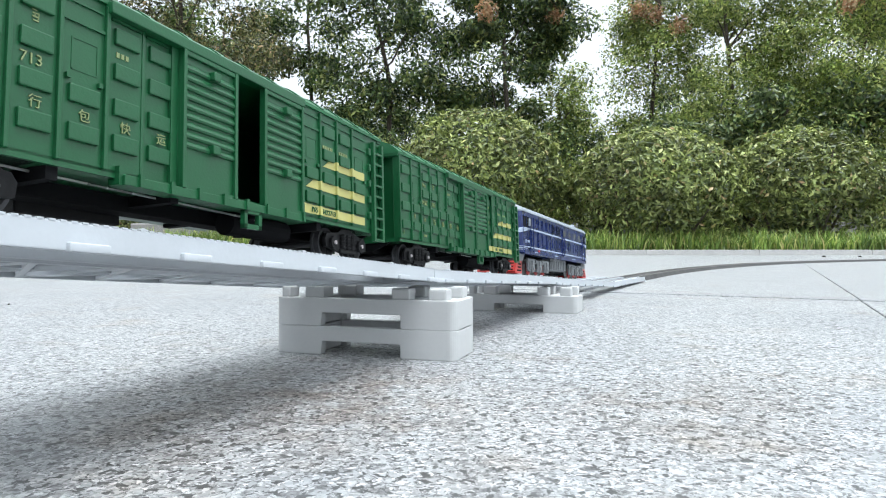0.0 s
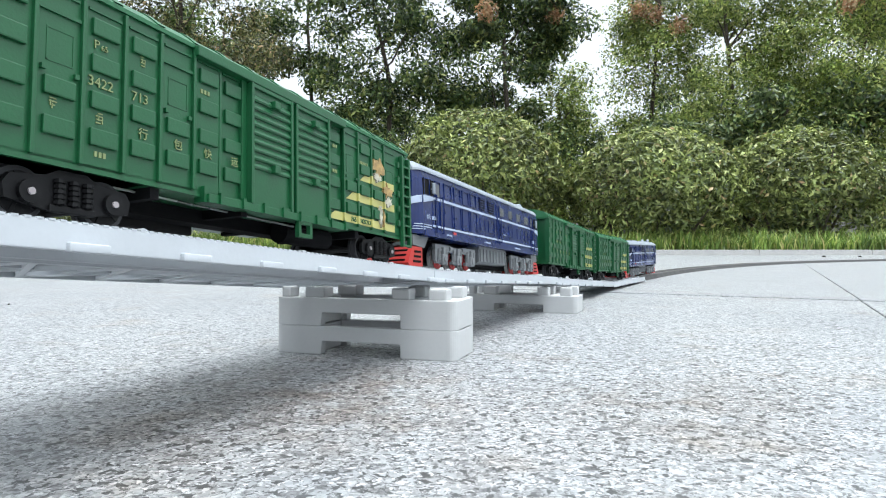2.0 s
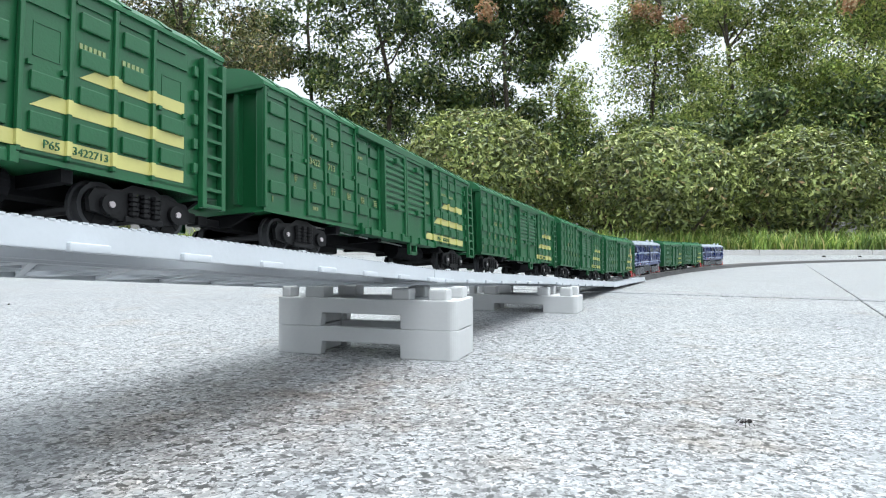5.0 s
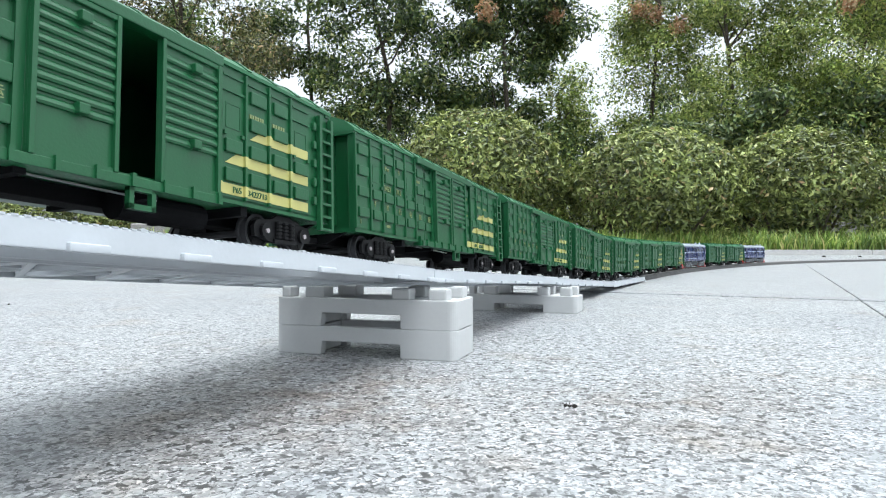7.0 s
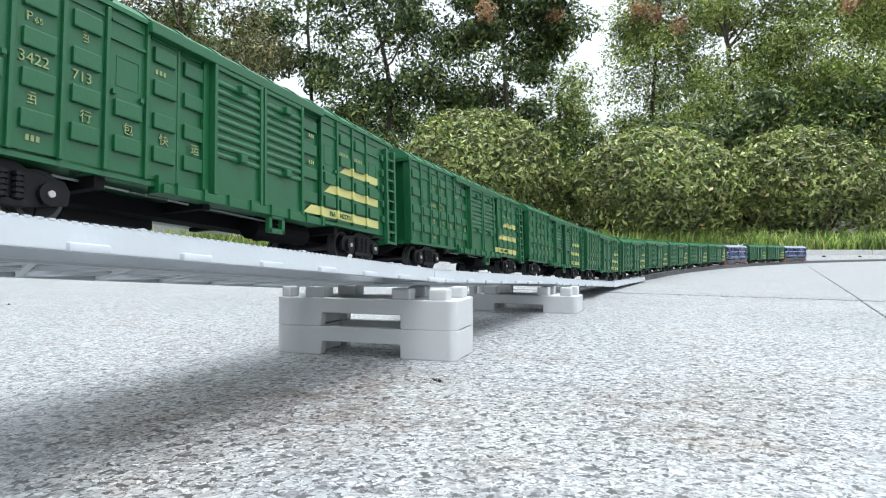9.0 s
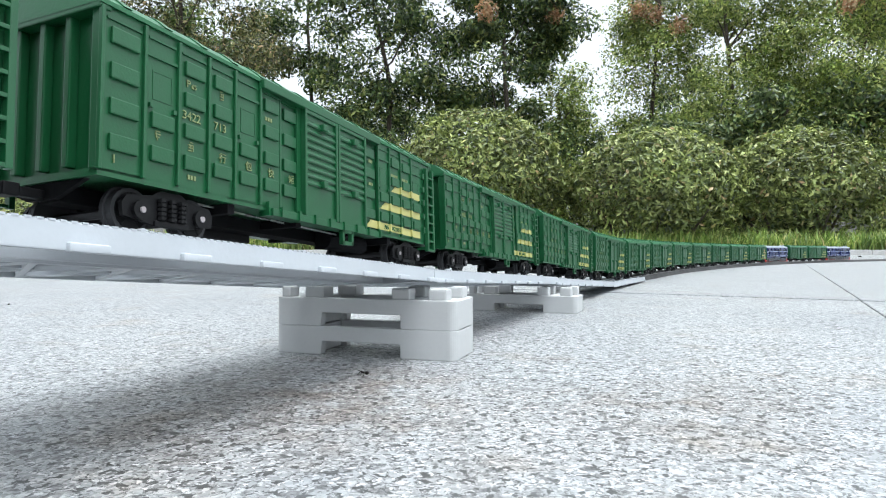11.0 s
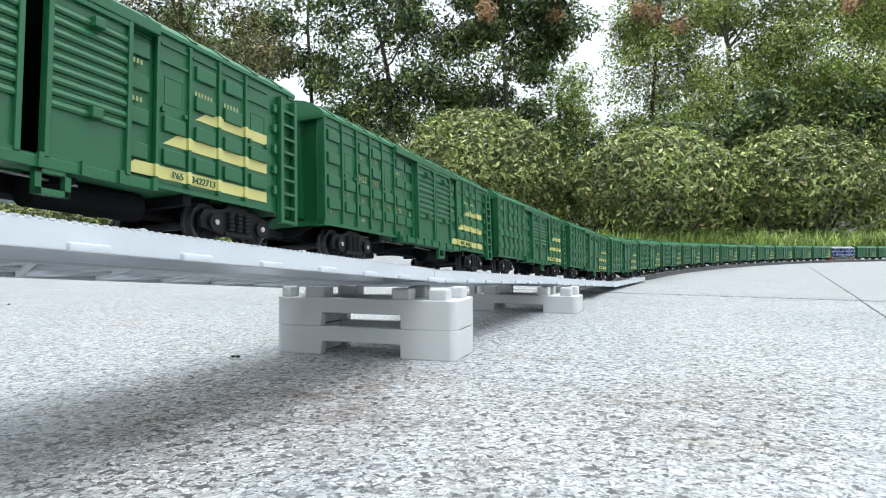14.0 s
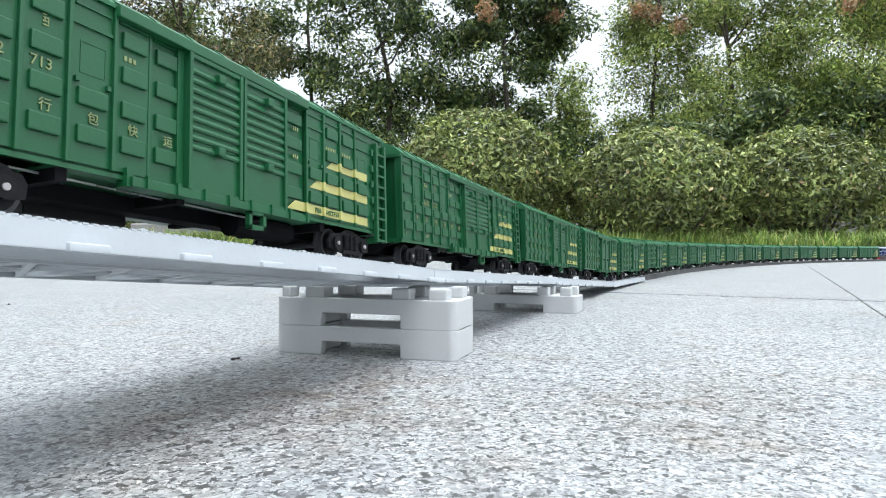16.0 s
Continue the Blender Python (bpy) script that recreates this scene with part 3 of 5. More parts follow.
def build_boxcar(gap):
    """A green covered wagon. gap: how far the sliding door stands open."""
    car = thing("boxcar", "green plastic model boxcar with yellow side stripes" + (", door open" if gap > 0.004 else ""), "model wagon", "train")
    x0 = -CAR_L / 2
    hh = EAVE_Z - SILL_Z
    # shell: floor, ends, roof
    bm = bmesh.new()
    box(bm, x0, -x0, -HY, HY, SILL_Z - 0.0010, SILL_Z + 0.0006)
    part("floor", bm, M_GREEN, car)
    for e in (-1, 1):
        bm = bmesh.new()
        xe = e * (CAR_L / 2 - 0.0022)
        box(bm, min(xe, xe - e * 0.001), max(xe, xe - e * 0.001), -HY + 0.0012, HY - 0.0012, SILL_Z, EAVE_Z + 0.002)
        part("end_wall", bm, M_GREEN, car)
        for y in (-HY + 0.0014, -0.0080, 0.0, 0.0080, HY - 0.0014):
            bm = bmesh.new()
            w = 0.0013 if abs(y) > 0.01 else 0.0009
            lo = -0.0008 if abs(y) > 0.01 else 0.0016
            box(bm, min(xe, xe + e * 0.0022), max(xe, xe + e * 0.0022), y - w, y + w, SILL_Z + lo, EAVE_Z - 0.0004, 0.0003)
            part("end_rib", bm, M_GREEN, car)
        bm = bmesh.new()
        box(bm, min(xe, xe + e * 0.003), max(xe, xe + e * 0.003), -HY - 0.0004, HY + 0.0004, EAVE_Z - 0.0014, EAVE_Z + 0.0002, 0.0003)
        part("end_beam", bm, M_GREEN, car)
        bm = bmesh.new()
        prism(bm, [(-HY + 0.0016, SILL_Z + 0.0002), (HY - 0.0016, SILL_Z + 0.0002), (0.0045, SILL_Z - 0.0045), (-0.0045, SILL_Z - 0.0045)], min(xe, xe + e * 0.0012), max(xe, xe + e * 0.0012), axis="x")
        part("headstock", bm, M_DARK, car)
        bm = bmesh.new()
        box(bm, min(xe, xe + e * 0.0085), max(xe, xe + e * 0.0085), -0.0012, 0.0012, 0.0072, 0.0092, 0.0003)
        box(bm, min(xe + e * 0.007, xe + e * 0.0105), max(xe + e * 0.007, xe + e * 0.0105), -0.0022, 0.0022, 0.0068, 0.0096, 0.0004)
        part("coupler", bm, M_BLACK, car)
    # arched roof with pressed cross ribs
    bm = bmesh.new()
    arc = [(HY + 0.0007, EAVE_Z - 0.0004), (HY + 0.0007, EAVE_Z + 0.0006), (HY * 0.93, EAVE_Z + 0.0023), (HY * 0.80, EAVE_Z + 0.0040), (HY * 0.62, EAVE_Z + 0.0053), (HY * 0.42, EAVE_Z + 0.0061), (HY * 0.2, EAVE_Z + 0.0066), (0, EAVE_Z + 0.0067)]
    pts = arc + [(-y, z) for y, z in arc[-2::-1]]
    prism(bm, pts, x0 - 0.0008, -x0 + 0.0008, axis="x")
    part("roof", bm, M_GREEN_TOPLIT, car)
    for i in range(15):
        bm = bmesh.new()
        xr = x0 + 0.006 + i * (CAR_L - 0.012) / 14
        p2 = [(y * 1.0, z + 0.0004) for y, z in pts[1:-1]]
        prism(bm, p2, xr - 0.0011, xr + 0.0011, axis="x")
        part("roof_rib", bm, M_GREEN_TOPLIT, car)
    panels = {}
    spots = list(zip(RIBS[:-1], RIBS[1:], ("pads", "square", "pads", "pads", "square", "pads", "pads"))) + \
        list(zip(FRONT_RIBS, FRONT_RIBS[1:] + (CAR_L,), ("pads", "square", "pads", "pads", "square", "square")))
    door, slat, bracket = door_mesh(0.0188), slat_mesh(0.0188), door_bracket_mesh(0.0188)
    for side in (0, 1):
        turn = pose(0, 0, 0, 0, 0, 180 * side)
        for i, (a, b, style) in enumerate(spots):
            if (i, style) not in panels:
                if i == 12:
                    pm = bmesh.new()
                    box(pm, 0, b - a, 0, 0.0011, 0, hh)
                    for k in range(5):
                        box(pm, 0.0012, 0.0026, -0.0012, 0.0001, 0.004 + k * 0.006, 0.0066 + k * 0.006, 0.0003)
                    panels[i, style] = finish("side_panel", pm, M_GREEN)
                else:
                    panels[i, style] = panel_mesh(b - a, style)
            inset = 0.0007 if i in (6, 7) else 0.0
            part("side_panel", panels[i, style], None, car, m=turn @ pose(x0 + a, -HY + inset, SILL_Z))
        # door leaves on their runner
        for xd in (x0 + 0.0696, x0 + 0.0885 + gap):
            leafd = part("door", door, None, car, m=turn @ pose(xd, -HY - 0.0004, SILL_Z - 0.0002))
            for zb in (0.0098, 0.0285):
                part("door_bracket", bracket, None, leafd, m=pose(0, 0, zb))
            for k in range(9):
                part("slat", slat, None, leafd, m=pose(0, 0, 0.0098 + k * 0.00235))
        for xp in (x0 + 0.0686, x0 + 0.1080):
            bm = bmesh.new()
            box(bm, xp - 0.0010, xp + 0.0010, -HY - 0.0003, -HY + 0.0030, SILL_Z, EAVE_Z - 0.0004)
            part("door_post", bm, M_GREEN, car, m=turn)
        bm = bmesh.new()
        box(bm, x0 + 0.0500, x0 + 0.1188, -HY - 0.0022, -HY + 0.001, EAVE_Z - 0.0024, EAVE_Z + 0.0003, 0.0003)
        part("door_rail", bm, M_GREEN, car, m=turn)
        bm = bmesh.new()
        box(bm, x0 + 0.0541, x0 + 0.1190, -HY - 0.0020, -HY + 0.003, SILL_Z - 0.0024, SILL_Z - 0.0002, 0.0002)
        for k in range(8):
            xk = x0 + 0.0575 + k * 0.0085
            box(bm, xk, xk + 0.0010, -HY - 0.0026, -HY - 0.0016, SILL_Z - 0.0024, SILL_Z + 0.0004)
        box(bm, x0 + 0.0533, x0 + 0.0551, -HY - 0.0012, -HY + 0.002, SILL_Z - 0.0024, SILL_Z + 0.0016)
        part("side_sill", bm, M_GREEN, car, m=turn)
        bm = bmesh.new()
        xs = x0 + 0.0914
        for a in ((xs, xs + 0.0012, 0.0044, 0.0110), (xs + 0.0058, xs + 0.0070, 0.0044, 0.0110), (xs, xs + 0.0070, 0.0044, 0.0056), (xs, xs + 0.0070, 0.0084, 0.0094)):
            box(bm, a[0], a[1], -HY - 0.0018, -HY - 0.0004, a[2], a[3])
        part("step", bm, M_GREEN, car, m=turn)
        # ladder at the leading end
        bm = bmesh.new()
        for x in (CAR_L / 2 - 0.0068, CAR_L / 2 - 0.0004):
            box(bm, x - 0.0007, x + 0.0007, -HY - 0.0019, -HY - 0.0002, SILL_Z - 0.0040, EAVE_Z - 0.0022, 0.0002)
        part("ladder", bm, M_GREEN, car, m=turn)
        rung = bmesh.new()
        box(rung, -0.0032, 0.0032, -0.0007, 0.0005, -0.0004, 0.0004, 0.0001)
        rung = finish("rung", rung, M_GREEN)
        for k in range(9):
            part("rung", rung, None, car, m=turn @ pose(CAR_L / 2 - 0.0036, -HY - 0.0011, SILL_Z - 0.0034 + k * 0.0041))
        # printed stripes and lettering
        for sa, za in ((0.1100, 0.035), (0.1217, 0.265), (0.1314, 0.495)):
            bm = bmesh.new()
            side_bar(bm, x0 + sa, x0 + FRONT_RIBS[-1] - 0.0010, SILL_Z + za * hh, SILL_Z + (za + 0.080) * hh, 0.0042)
            for v in bm.verts:
                v.co.y *= 0.3
            for rb in FRONT_RIBS[1:-1]:
                if rb > sa + 0.005:
                    box(bm, x0 + rb - 0.0005, x0 + rb + 0.0005, -0.00098, 0, SILL_Z + za * hh, SILL_Z + (za + 0.080) * hh)
            part("stripe", bm, M_YELLOW, car, "yellow printed stripe", m=turn @ pose(0, -HY, 0))
        for word, xx, zf, size in (("3422", 0.0220, 0.475, 0.0030), ("713", 0.0325, 0.475, 0.0030), ("P", 0.0232, 0.70, 0.0026), ("65", 0.0248, 0.70, 0.0017), ("P65", 0.1240, 0.049, 0.0023), ("3422713", 0.1299, 0.049, 0.0023), ("1", 0.0030, 0.06, 0.0026),
                                   ("\u884c", 0.0344, 0.255, 0.0027), ("\u5305", 0.0444, 0.255, 0.0027), ("\u5feb", 0.0540, 0.255, 0.0027), ("\u8fd0", 0.0636, 0.255, 0.0027)):
            key = "t" + word + str(xx)
            if key not in panels:
                panels[key] = text_mesh(word, size, M_GREEN if xx > 0.1 else M_GOLD)
            part("lettering", panels[key], None, car, "pale yellow printed writing" if xx < 0.1 else "dark green printed number", m=turn @ pose(x0 + xx, -HY - (0.0007 if xx > 0.1 else 0.0002), SILL_Z + zf * hh))
        for xx, zf, w in ((0.0142, 0.27, 0.0022), (0.0240, 0.265, 0.0026),
                          (0.0345, 0.71, 0.0022), (0.1312, 0.665, 0.0062), (0.1412, 0.665, 0.0058), (0.1130, 0.72, 0.0030), (0.1130, 0.48, 0.0030), (0.0528, 0.70, 0.0034), (0.024, 0.07, 0.003)):
            if w > 0.0028:
                bm = bmesh.new()
                k = int(w / 0.0010)
                for j in range(k):
                    side_bar(bm, j * w / k, (j + 0.62) * w / k, 0, 0.0011)
            else:
                bm = bmesh.new()
                w *= 0.72
                rr = random.Random(int(xx * 1e5))
                for z in (0, 0.0007, 0.0014, 0.0020)[rr.randint(0, 1):]:
                    q0, q1 = rr.uniform(0, 0.35), rr.uniform(0.65, 1)
                    side_bar(bm, w * q0, w * q1, z, z + 0.00024)
                for q in rr.sample((0.12, 0.34, 0.56, 0.8), 2):
                    z0 = rr.uniform(0, 0.0008)
                    side_bar(bm, w * q, w * (q + 0.13), z0, z0 + rr.uniform(0.0009, 0.0015))
            for v in bm.verts:
                v.co.y *= 0.4
            part("lettering", bm, M_GOLD, car, "pale yellow printed mark", m=turn @ pose(x0 + xx, -HY, SILL_Z + zf * hh))
    # underframe
    bm = bmesh.new()
    box(bm, x0 + 0.003, -x0 - 0.003, -0.0035, 0.0035, 0.0068, SILL_Z - 0.0009, 0.0004)
    part("underframe", bm, M_DARK, car)
    for x, w, z in ((-0.0640, 0.016, 0.0106), (-0.045, 0.0012, 0.0080), (-0.015, 0.0012, 0.0080), (0.015, 0.0012, 0.0080), (0.045, 0.0012, 0.0080), (0.0640, 0.016, 0.0106)):
        bm = bmesh.new()
        box(bm, x - w, x + w, -HY + 0.001, HY - 0.001, z, SILL_Z - 0.0008)
        part("cross_member", bm, M_DARK, car)
    bm = bmesh.new()
    cyl(bm, (0.012, -0.0078, 0.0072), (0.038, -0.0078, 0.0072), 0.0034, 14)
    part("brake_tank", bm, M_DARK, car)
    bm = bmesh.new()
    box(bm, -0.038, -0.012, 0.004, 0.0105, 0.0045, 0.0102, 0.0006)
    part("battery_box", bm, M_BLACK, car)
    for y in (-0.0122, 0.0122):
        bm = bmesh.new()
        cyl(bm, (-0.052, y, 0.0100), (0.020, y, 0.0088), 0.00028, 6)
        part("brake_rod", bm, M_ROD, car, "thin bright rod")
    sets = []
    for e in (-1, 1):
        bog, ws = build_bogie(car, e * BOGIE_X, 0.0178, 2, WHEEL_R, M_BLACK, M_BLACK, False)
        sets += ws
    return car


# ---------------------------------------------------------------- diesel locomotives
LOCO_W, LOCO_LO, LOCO_EAVE, BODY_LIFT = 0.0335, 0.0153, 0.0446, 0.0009
LY = LOCO_W / 2
LOCO_END = 0.1015


def nose(z):
    """How far the cab front stands out at height z."""
    if z < 0.0195:
        return 0.0052
    if z < 0.0305:
        return 0.0060
    return 0.0054 - (z - 0.0305) * 0.14


def front_x(y, z):
    """Surface of the rounded cab front at y, z."""
    k = min(1.0, abs(y) / LY)
    if k < 0.82:
        return LOCO_END + nose(z) * (1 - 0.10 * (k / 0.82) ** 2)
    return LOCO_END + nose(z) * 0.90 * (1 - 0.7 * (k - 0.82) / 0.18) - 0.0014 * ((k - 0.82) / 0.18) ** 2


def loft(bm, prof, taper):
    """Long hull from a closed (y, z) profile with rounded cab fronts."""
    rings = []
    for e in (-1, 1):
        ks = (0.62, 0.82, 0.90, 0.955, 1.0)
        side = []
        for k in ks:
            side.append([bm.verts.new((e * (front_x(LY * k, z) if k < 1 else LOCO_END - 0.0010), y * k, z)) for y, z in prof])
        rings.append(side)
    seq = rings[0] + rings[1][::-1]
    n = len(prof)
    for a, b in zip(seq[:-1], seq[1:]):
        for i in range(n):
            bm.faces.new((a[i], a[(i + 1) % n], b[(i + 1) % n], b[i]))
    for r in (seq[0], seq[-1]):
        c = bm.verts.new(sum((v.co for v in r), Vector()) / n)
        for i in range(n):
            bm.faces.new((r[i], r[(i + 1) % n], c))


def build_loco():
    loco = thing("locomotive", "dark blue plastic model diesel locomotive with pale stripes and grey roof", "model locomotive", "train")
    half = [(0, LOCO_LO), (LY * 0.5, LOCO_LO), (LY, LOCO_LO), (LY, 0.0195), (LY, 0.0250), (LY, 0.0305), (LY, 0.0360), (LY * 0.985, 0.0410), (LY * 0.955, LOCO_EAVE), (LY * 0.5, LOCO_EAVE + 0.0006), (0, LOCO_EAVE + 0.0006)]
    prof = half + [(-y, z) for y, z in half[-2:0:-1]]
    bm = bmesh.new()
    loft(bm, prof, 0.965)
    part("hull", bm, M_BLUE, loco)
    half = [(LY * 1.0, LOCO_EAVE - 0.0004), (LY * 0.99, LOCO_EAVE + 0.0006), (LY * 0.90, LOCO_EAVE + 0.0026), (LY * 0.72, LOCO_EAVE + 0.0042), (LY * 0.4, LOCO_EAVE + 0.0053), (0, LOCO_EAVE + 0.0056)]
    prof = half + [(-y, z) for y, z in half[-2::-1]]
    bm = bmesh.new()
    loft(bm, prof, 0.97)
    part("roof", bm, M_LOCOGREY, loco, smooth=False)
    bm = bmesh.new()
    for x, w in ((-0.085, 0.006), (-0.02, 0.018), (0.045, 0.012), (0.085, 0.006)):
        box(bm, x - w, x + w, -0.007, 0.007, LOCO_EAVE + 0.004, LOCO_EAVE + 0.0064, 0.0006)
    part("roof_hatches", bm, M_LOCOGREY, loco)
    bm = bmesh.new()
    box(bm, -LOCO_END + 0.002, LOCO_END - 0.002, -LY - 0.0004, LY + 0.0004, LOCO_LO - 0.0008, LOCO_LO + 0.0024, 0.0004)
    part("frame_sill", bm, M_BLUE, loco)

    def outline(x0, x1, z0, z1, t=0.00045):
        b = bmesh.new()
        for a in ((x0, x1, z0, z0 + t), (x0, x1, z1 - t, z1), (x0, x0 + t, z0, z1), (x1 - t, x1, z0, z1)):
            box(b, a[0], a[1], -LY - 0.00035, -LY + 0.0003, a[2], a[3])
        return b
    u0 = -LOCO_END
    dark_blue = M_BLUE
    LK = 0.953
    for side in (0, 1):
        turn = pose(0, 0, 0, 0, 0, 180 * side)
        for z, w in ((0.0322, 0.0012), (0.0192, 0.0010)):
            bm = bmesh.new()
            box(bm, -LOCO_END + 0.0110, LOCO_END - 0.0110, -LY - 0.00025, -LY + 0.0002, z, z + w)
            part("stripe", bm, M_STRIPE, loco, "pale blue printed stripe", m=turn)
        for a, b in ((0.0265, 0.0365), (0.0400, 0.0490), (0.0520, 0.0615), (0.0645, 0.0740)):
            a, b = a * LK, b * LK
            part("upper_hatch", outline(u0 + a, u0 + b, 0.0344, 0.0418), dark_blue, loco, m=turn)
            part("lower_panel", outline(u0 + a - 0.0004, u0 + b + 0.0004, 0.0206, 0.0318, 0.0003), dark_blue, loco, m=turn)
        for a, b in ((0.0800, 0.0890), (0.0950, 0.1060)):
            a, b = a * LK, b * LK
            part("lower_hatch", outline(u0 + a, u0 + b, 0.0228, 0.0298), dark_blue, loco, m=turn)
            b2 = bmesh.new()
            box(b2, u0 + a - 0.0002, u0 + b + 0.0002, -LY - 0.00025, -LY + 0.0002, 0.0346, 0.0418, 0.0002)
            part("louvre_recess", b2, M_DARK, loco, "dark vent opening", m=turn)
            b2 = bmesh.new()
            for k in range(5):
                z = 0.0350 + k * 0.0014
                box(b2, u0 + a, u0 + b, -LY - 0.0007, -LY + 0.0002, z, z + 0.0006)
            part("louvre", b2, dark_blue, loco, m=turn)
        # engine room door with two handrails
        part("side_door", outline(u0 + 0.1058, u0 + 0.1108, 0.0172, 0.0412), dark_blue, loco, m=turn)
        for xr in (u0 + 0.1046, u0 + 0.1120):
            bm = bmesh.new()
            cyl(bm, (xr, -LY - 0.0012, 0.0180), (xr, -LY - 0.0012, 0.0335), 0.0003, 6)
            for z in (0.0185, 0.0330):
                cyl(bm, (xr, -LY - 0.0012, z), (xr, -LY + 0.0002, z), 0.0003, 6)
            part("handrail", bm, dark_blue, loco, m=turn)
        for a, b in ((0.1185, 0.1265), (0.1370, 0.1450), (0.1560, 0.1650), (0.1750, 0.1850)):
            a, b = a * LK, b * LK
            bm = bmesh.new()
            box(bm, u0 + a, u0 + b, -LY - 0.0002, -LY + 0.0002, 0.0350, 0.0402)
            part("window_pane", bm, M_GLASSGREY, loco, "grey window", m=turn)
            part("lower_hatch", outline(u0 + a, u0 + b, 0.0228, 0.0298), dark_blue, loco, m=turn)
        for e in (-1, 1):
            # cab door, handrails, cab window, mirror
            xd = e * (LOCO_END - 0.0205)
            part("cab_door", outline(min(xd, xd + e * 0.0060), max(xd, xd + e * 0.0060), 0.0170, 0.0415), dark_blue, loco, m=turn)
            bm = bmesh.new()
            box(bm, min(xd + e * 0.0010, xd + e * 0.0050), max(xd + e * 0.0010, xd + e * 0.0050), -LY - 0.0002, -LY + 0.0002, 0.0340, 0.0400)
            part("window_pane", bm, M_GLASSGREY, loco, "grey window", m=turn)
            for xr in (xd - e * 0.0008, xd + e * 0.0066):
                bm = bmesh.new()
                cyl(bm, (xr, -LY - 0.0012, 0.0165), (xr, -LY - 0.0012, 0.0345), 0.0003, 6)
                for z in (0.017, 0.034):
                    cyl(bm, (xr, -LY - 0.0012, z), (xr, -LY + 0.0002, z), 0.0003, 6)
                part("handrail", bm, dark_blue, loco, m=turn)
            xw = e * (LOCO_END - 0.0128)
            bm = bmesh.new()
            box(bm, min(xw, xw + e * 0.0116), max(xw, xw + e * 0.0116), -LY - 0.0002, -LY + 0.0003, 0.0335, 0.0408)
            part("cab_window", bm, M_DARK, loco, "dark cab window", m=turn)
            bm = bmesh.new()
            for a in ((-0.0004, 0.0108, 0.0331, 0.0335), (-0.0004, 0.0108, 0.0408, 0.0412), (-0.0004, 0, 0.0331, 0.0412), (0.0048, 0.0056, 0.0331, 0.0412), (0.0104, 0.0108, 0.0331, 0.0412)):
                box(bm, min(xw + e * a[0], xw + e * a[1]), max(xw + e * a[0], xw + e * a[1]), -LY - 0.0004, -LY + 0.0002, a[2], a[3])
            part("cab_window_frame", bm, M_BLUE, loco, m=turn)
            bm = bmesh.new()
            box(bm, min(xw + e * 0.002, xw + e * 0.0045), max(xw + e * 0.002, xw + e * 0.0045), -LY - 0.0022, -LY - 0.0012, 0.0342, 0.0395, 0.0004)
            box(bm, xw + e * 0.003 - 0.0003, xw + e * 0.003 + 0.0003, -LY - 0.0016, -LY + 0.0002, 0.0365, 0.0370)
            part("mirror", bm, M_LOCOGREY, loco, "small grey mirror", m=turn)
            # wide stripe that sweeps round the cab, grab iron
            bm = bmesh.new()
            xa, xb = e * (LOCO_END - 0.0115), e * (LOCO_END - 0.0010)
            prism(bm, [(xa, 0.0336), (xb, 0.0330), (xb, 0.0296), (xa, 0.0316)], -LY - 0.0004, -LY + 0.0004)
            part("cab_stripe", bm, M_STRIPE, loco, "pale blue printed stripe", m=turn)
            bm = bmesh.new()
            for k in range(3):
                box(bm, min(xa + e * 0.002, xb), max(xa + e * 0.002, xb), -LY - 0.0003, -LY + 0.001, 0.0172 + k * 0.0011, 0.0176 + k * 0.0011)
            part("nose_lines", bm, M_STRIPE, loco, "thin pale lines", m=turn)
            xt = xb - e * 0.0095 if e > 0 else xa - 0.010
            part("lettering", text_mesh("2458", 0.0025, M_STRIPE), None, loco, "pale printed number", m=turn @ pose(xw + (-0.0010 if e > 0 else -0.0030), -LY - 0.0002, 0.0225))
        for e in (-1, 1):
            bm = bmesh.new()
            xg = e * (LOCO_END - 0.0110) - (0.0048 if e > 0 else 0.0066)
            for q, z0, w, h in ((0, 0.0226, 0.0015, 0.0003), (0.0002, 0.0236, 0.0012, 0.0003), (0.0006, 0.0222, 0.0003, 0.0024), (0.0019, 0.0226, 0.0003, 0.0020), (0.0019, 0.0244, 0.0014, 0.0003), (0.0032, 0.0224, 0.0003, 0.0021), (0.0024, 0.0232, 0.0006, 0.0003)):
                box(bm, xg + q, xg + q + w, -LY - 0.0003, -LY, z0, z0 + h)
            part("lettering", bm, M_STRIPE, loco, "pale printed mark", m=turn)
        # rows of tiny lettering that cannot be read
        for xx, zz, w in ((-0.075, 0.0162, 0.008), (-0.020, 0.0162, 0.012), (0.040, 0.0162, 0.014), (0.018, 0.0232, 0.005)):
            bm = bmesh.new()
            k = int(w / 0.0009)
            for j in range(k):
                box(bm, xx + j * 0.0009, xx + j * 0.0009 + 0.0006, -LY - 0.0005, -LY, zz, zz + 0.0008)
            part("lettering", bm, M_STRIPE, loco, "pale printed line", m=turn)
        bm = bmesh.new()
        box(bm, -0.066, -0.062, -LY - 0.0005, -LY, 0.0172, 0.0186, 0.0003)
        part("marker_lamp", bm, M_RED, loco, "small red marker", m=turn)
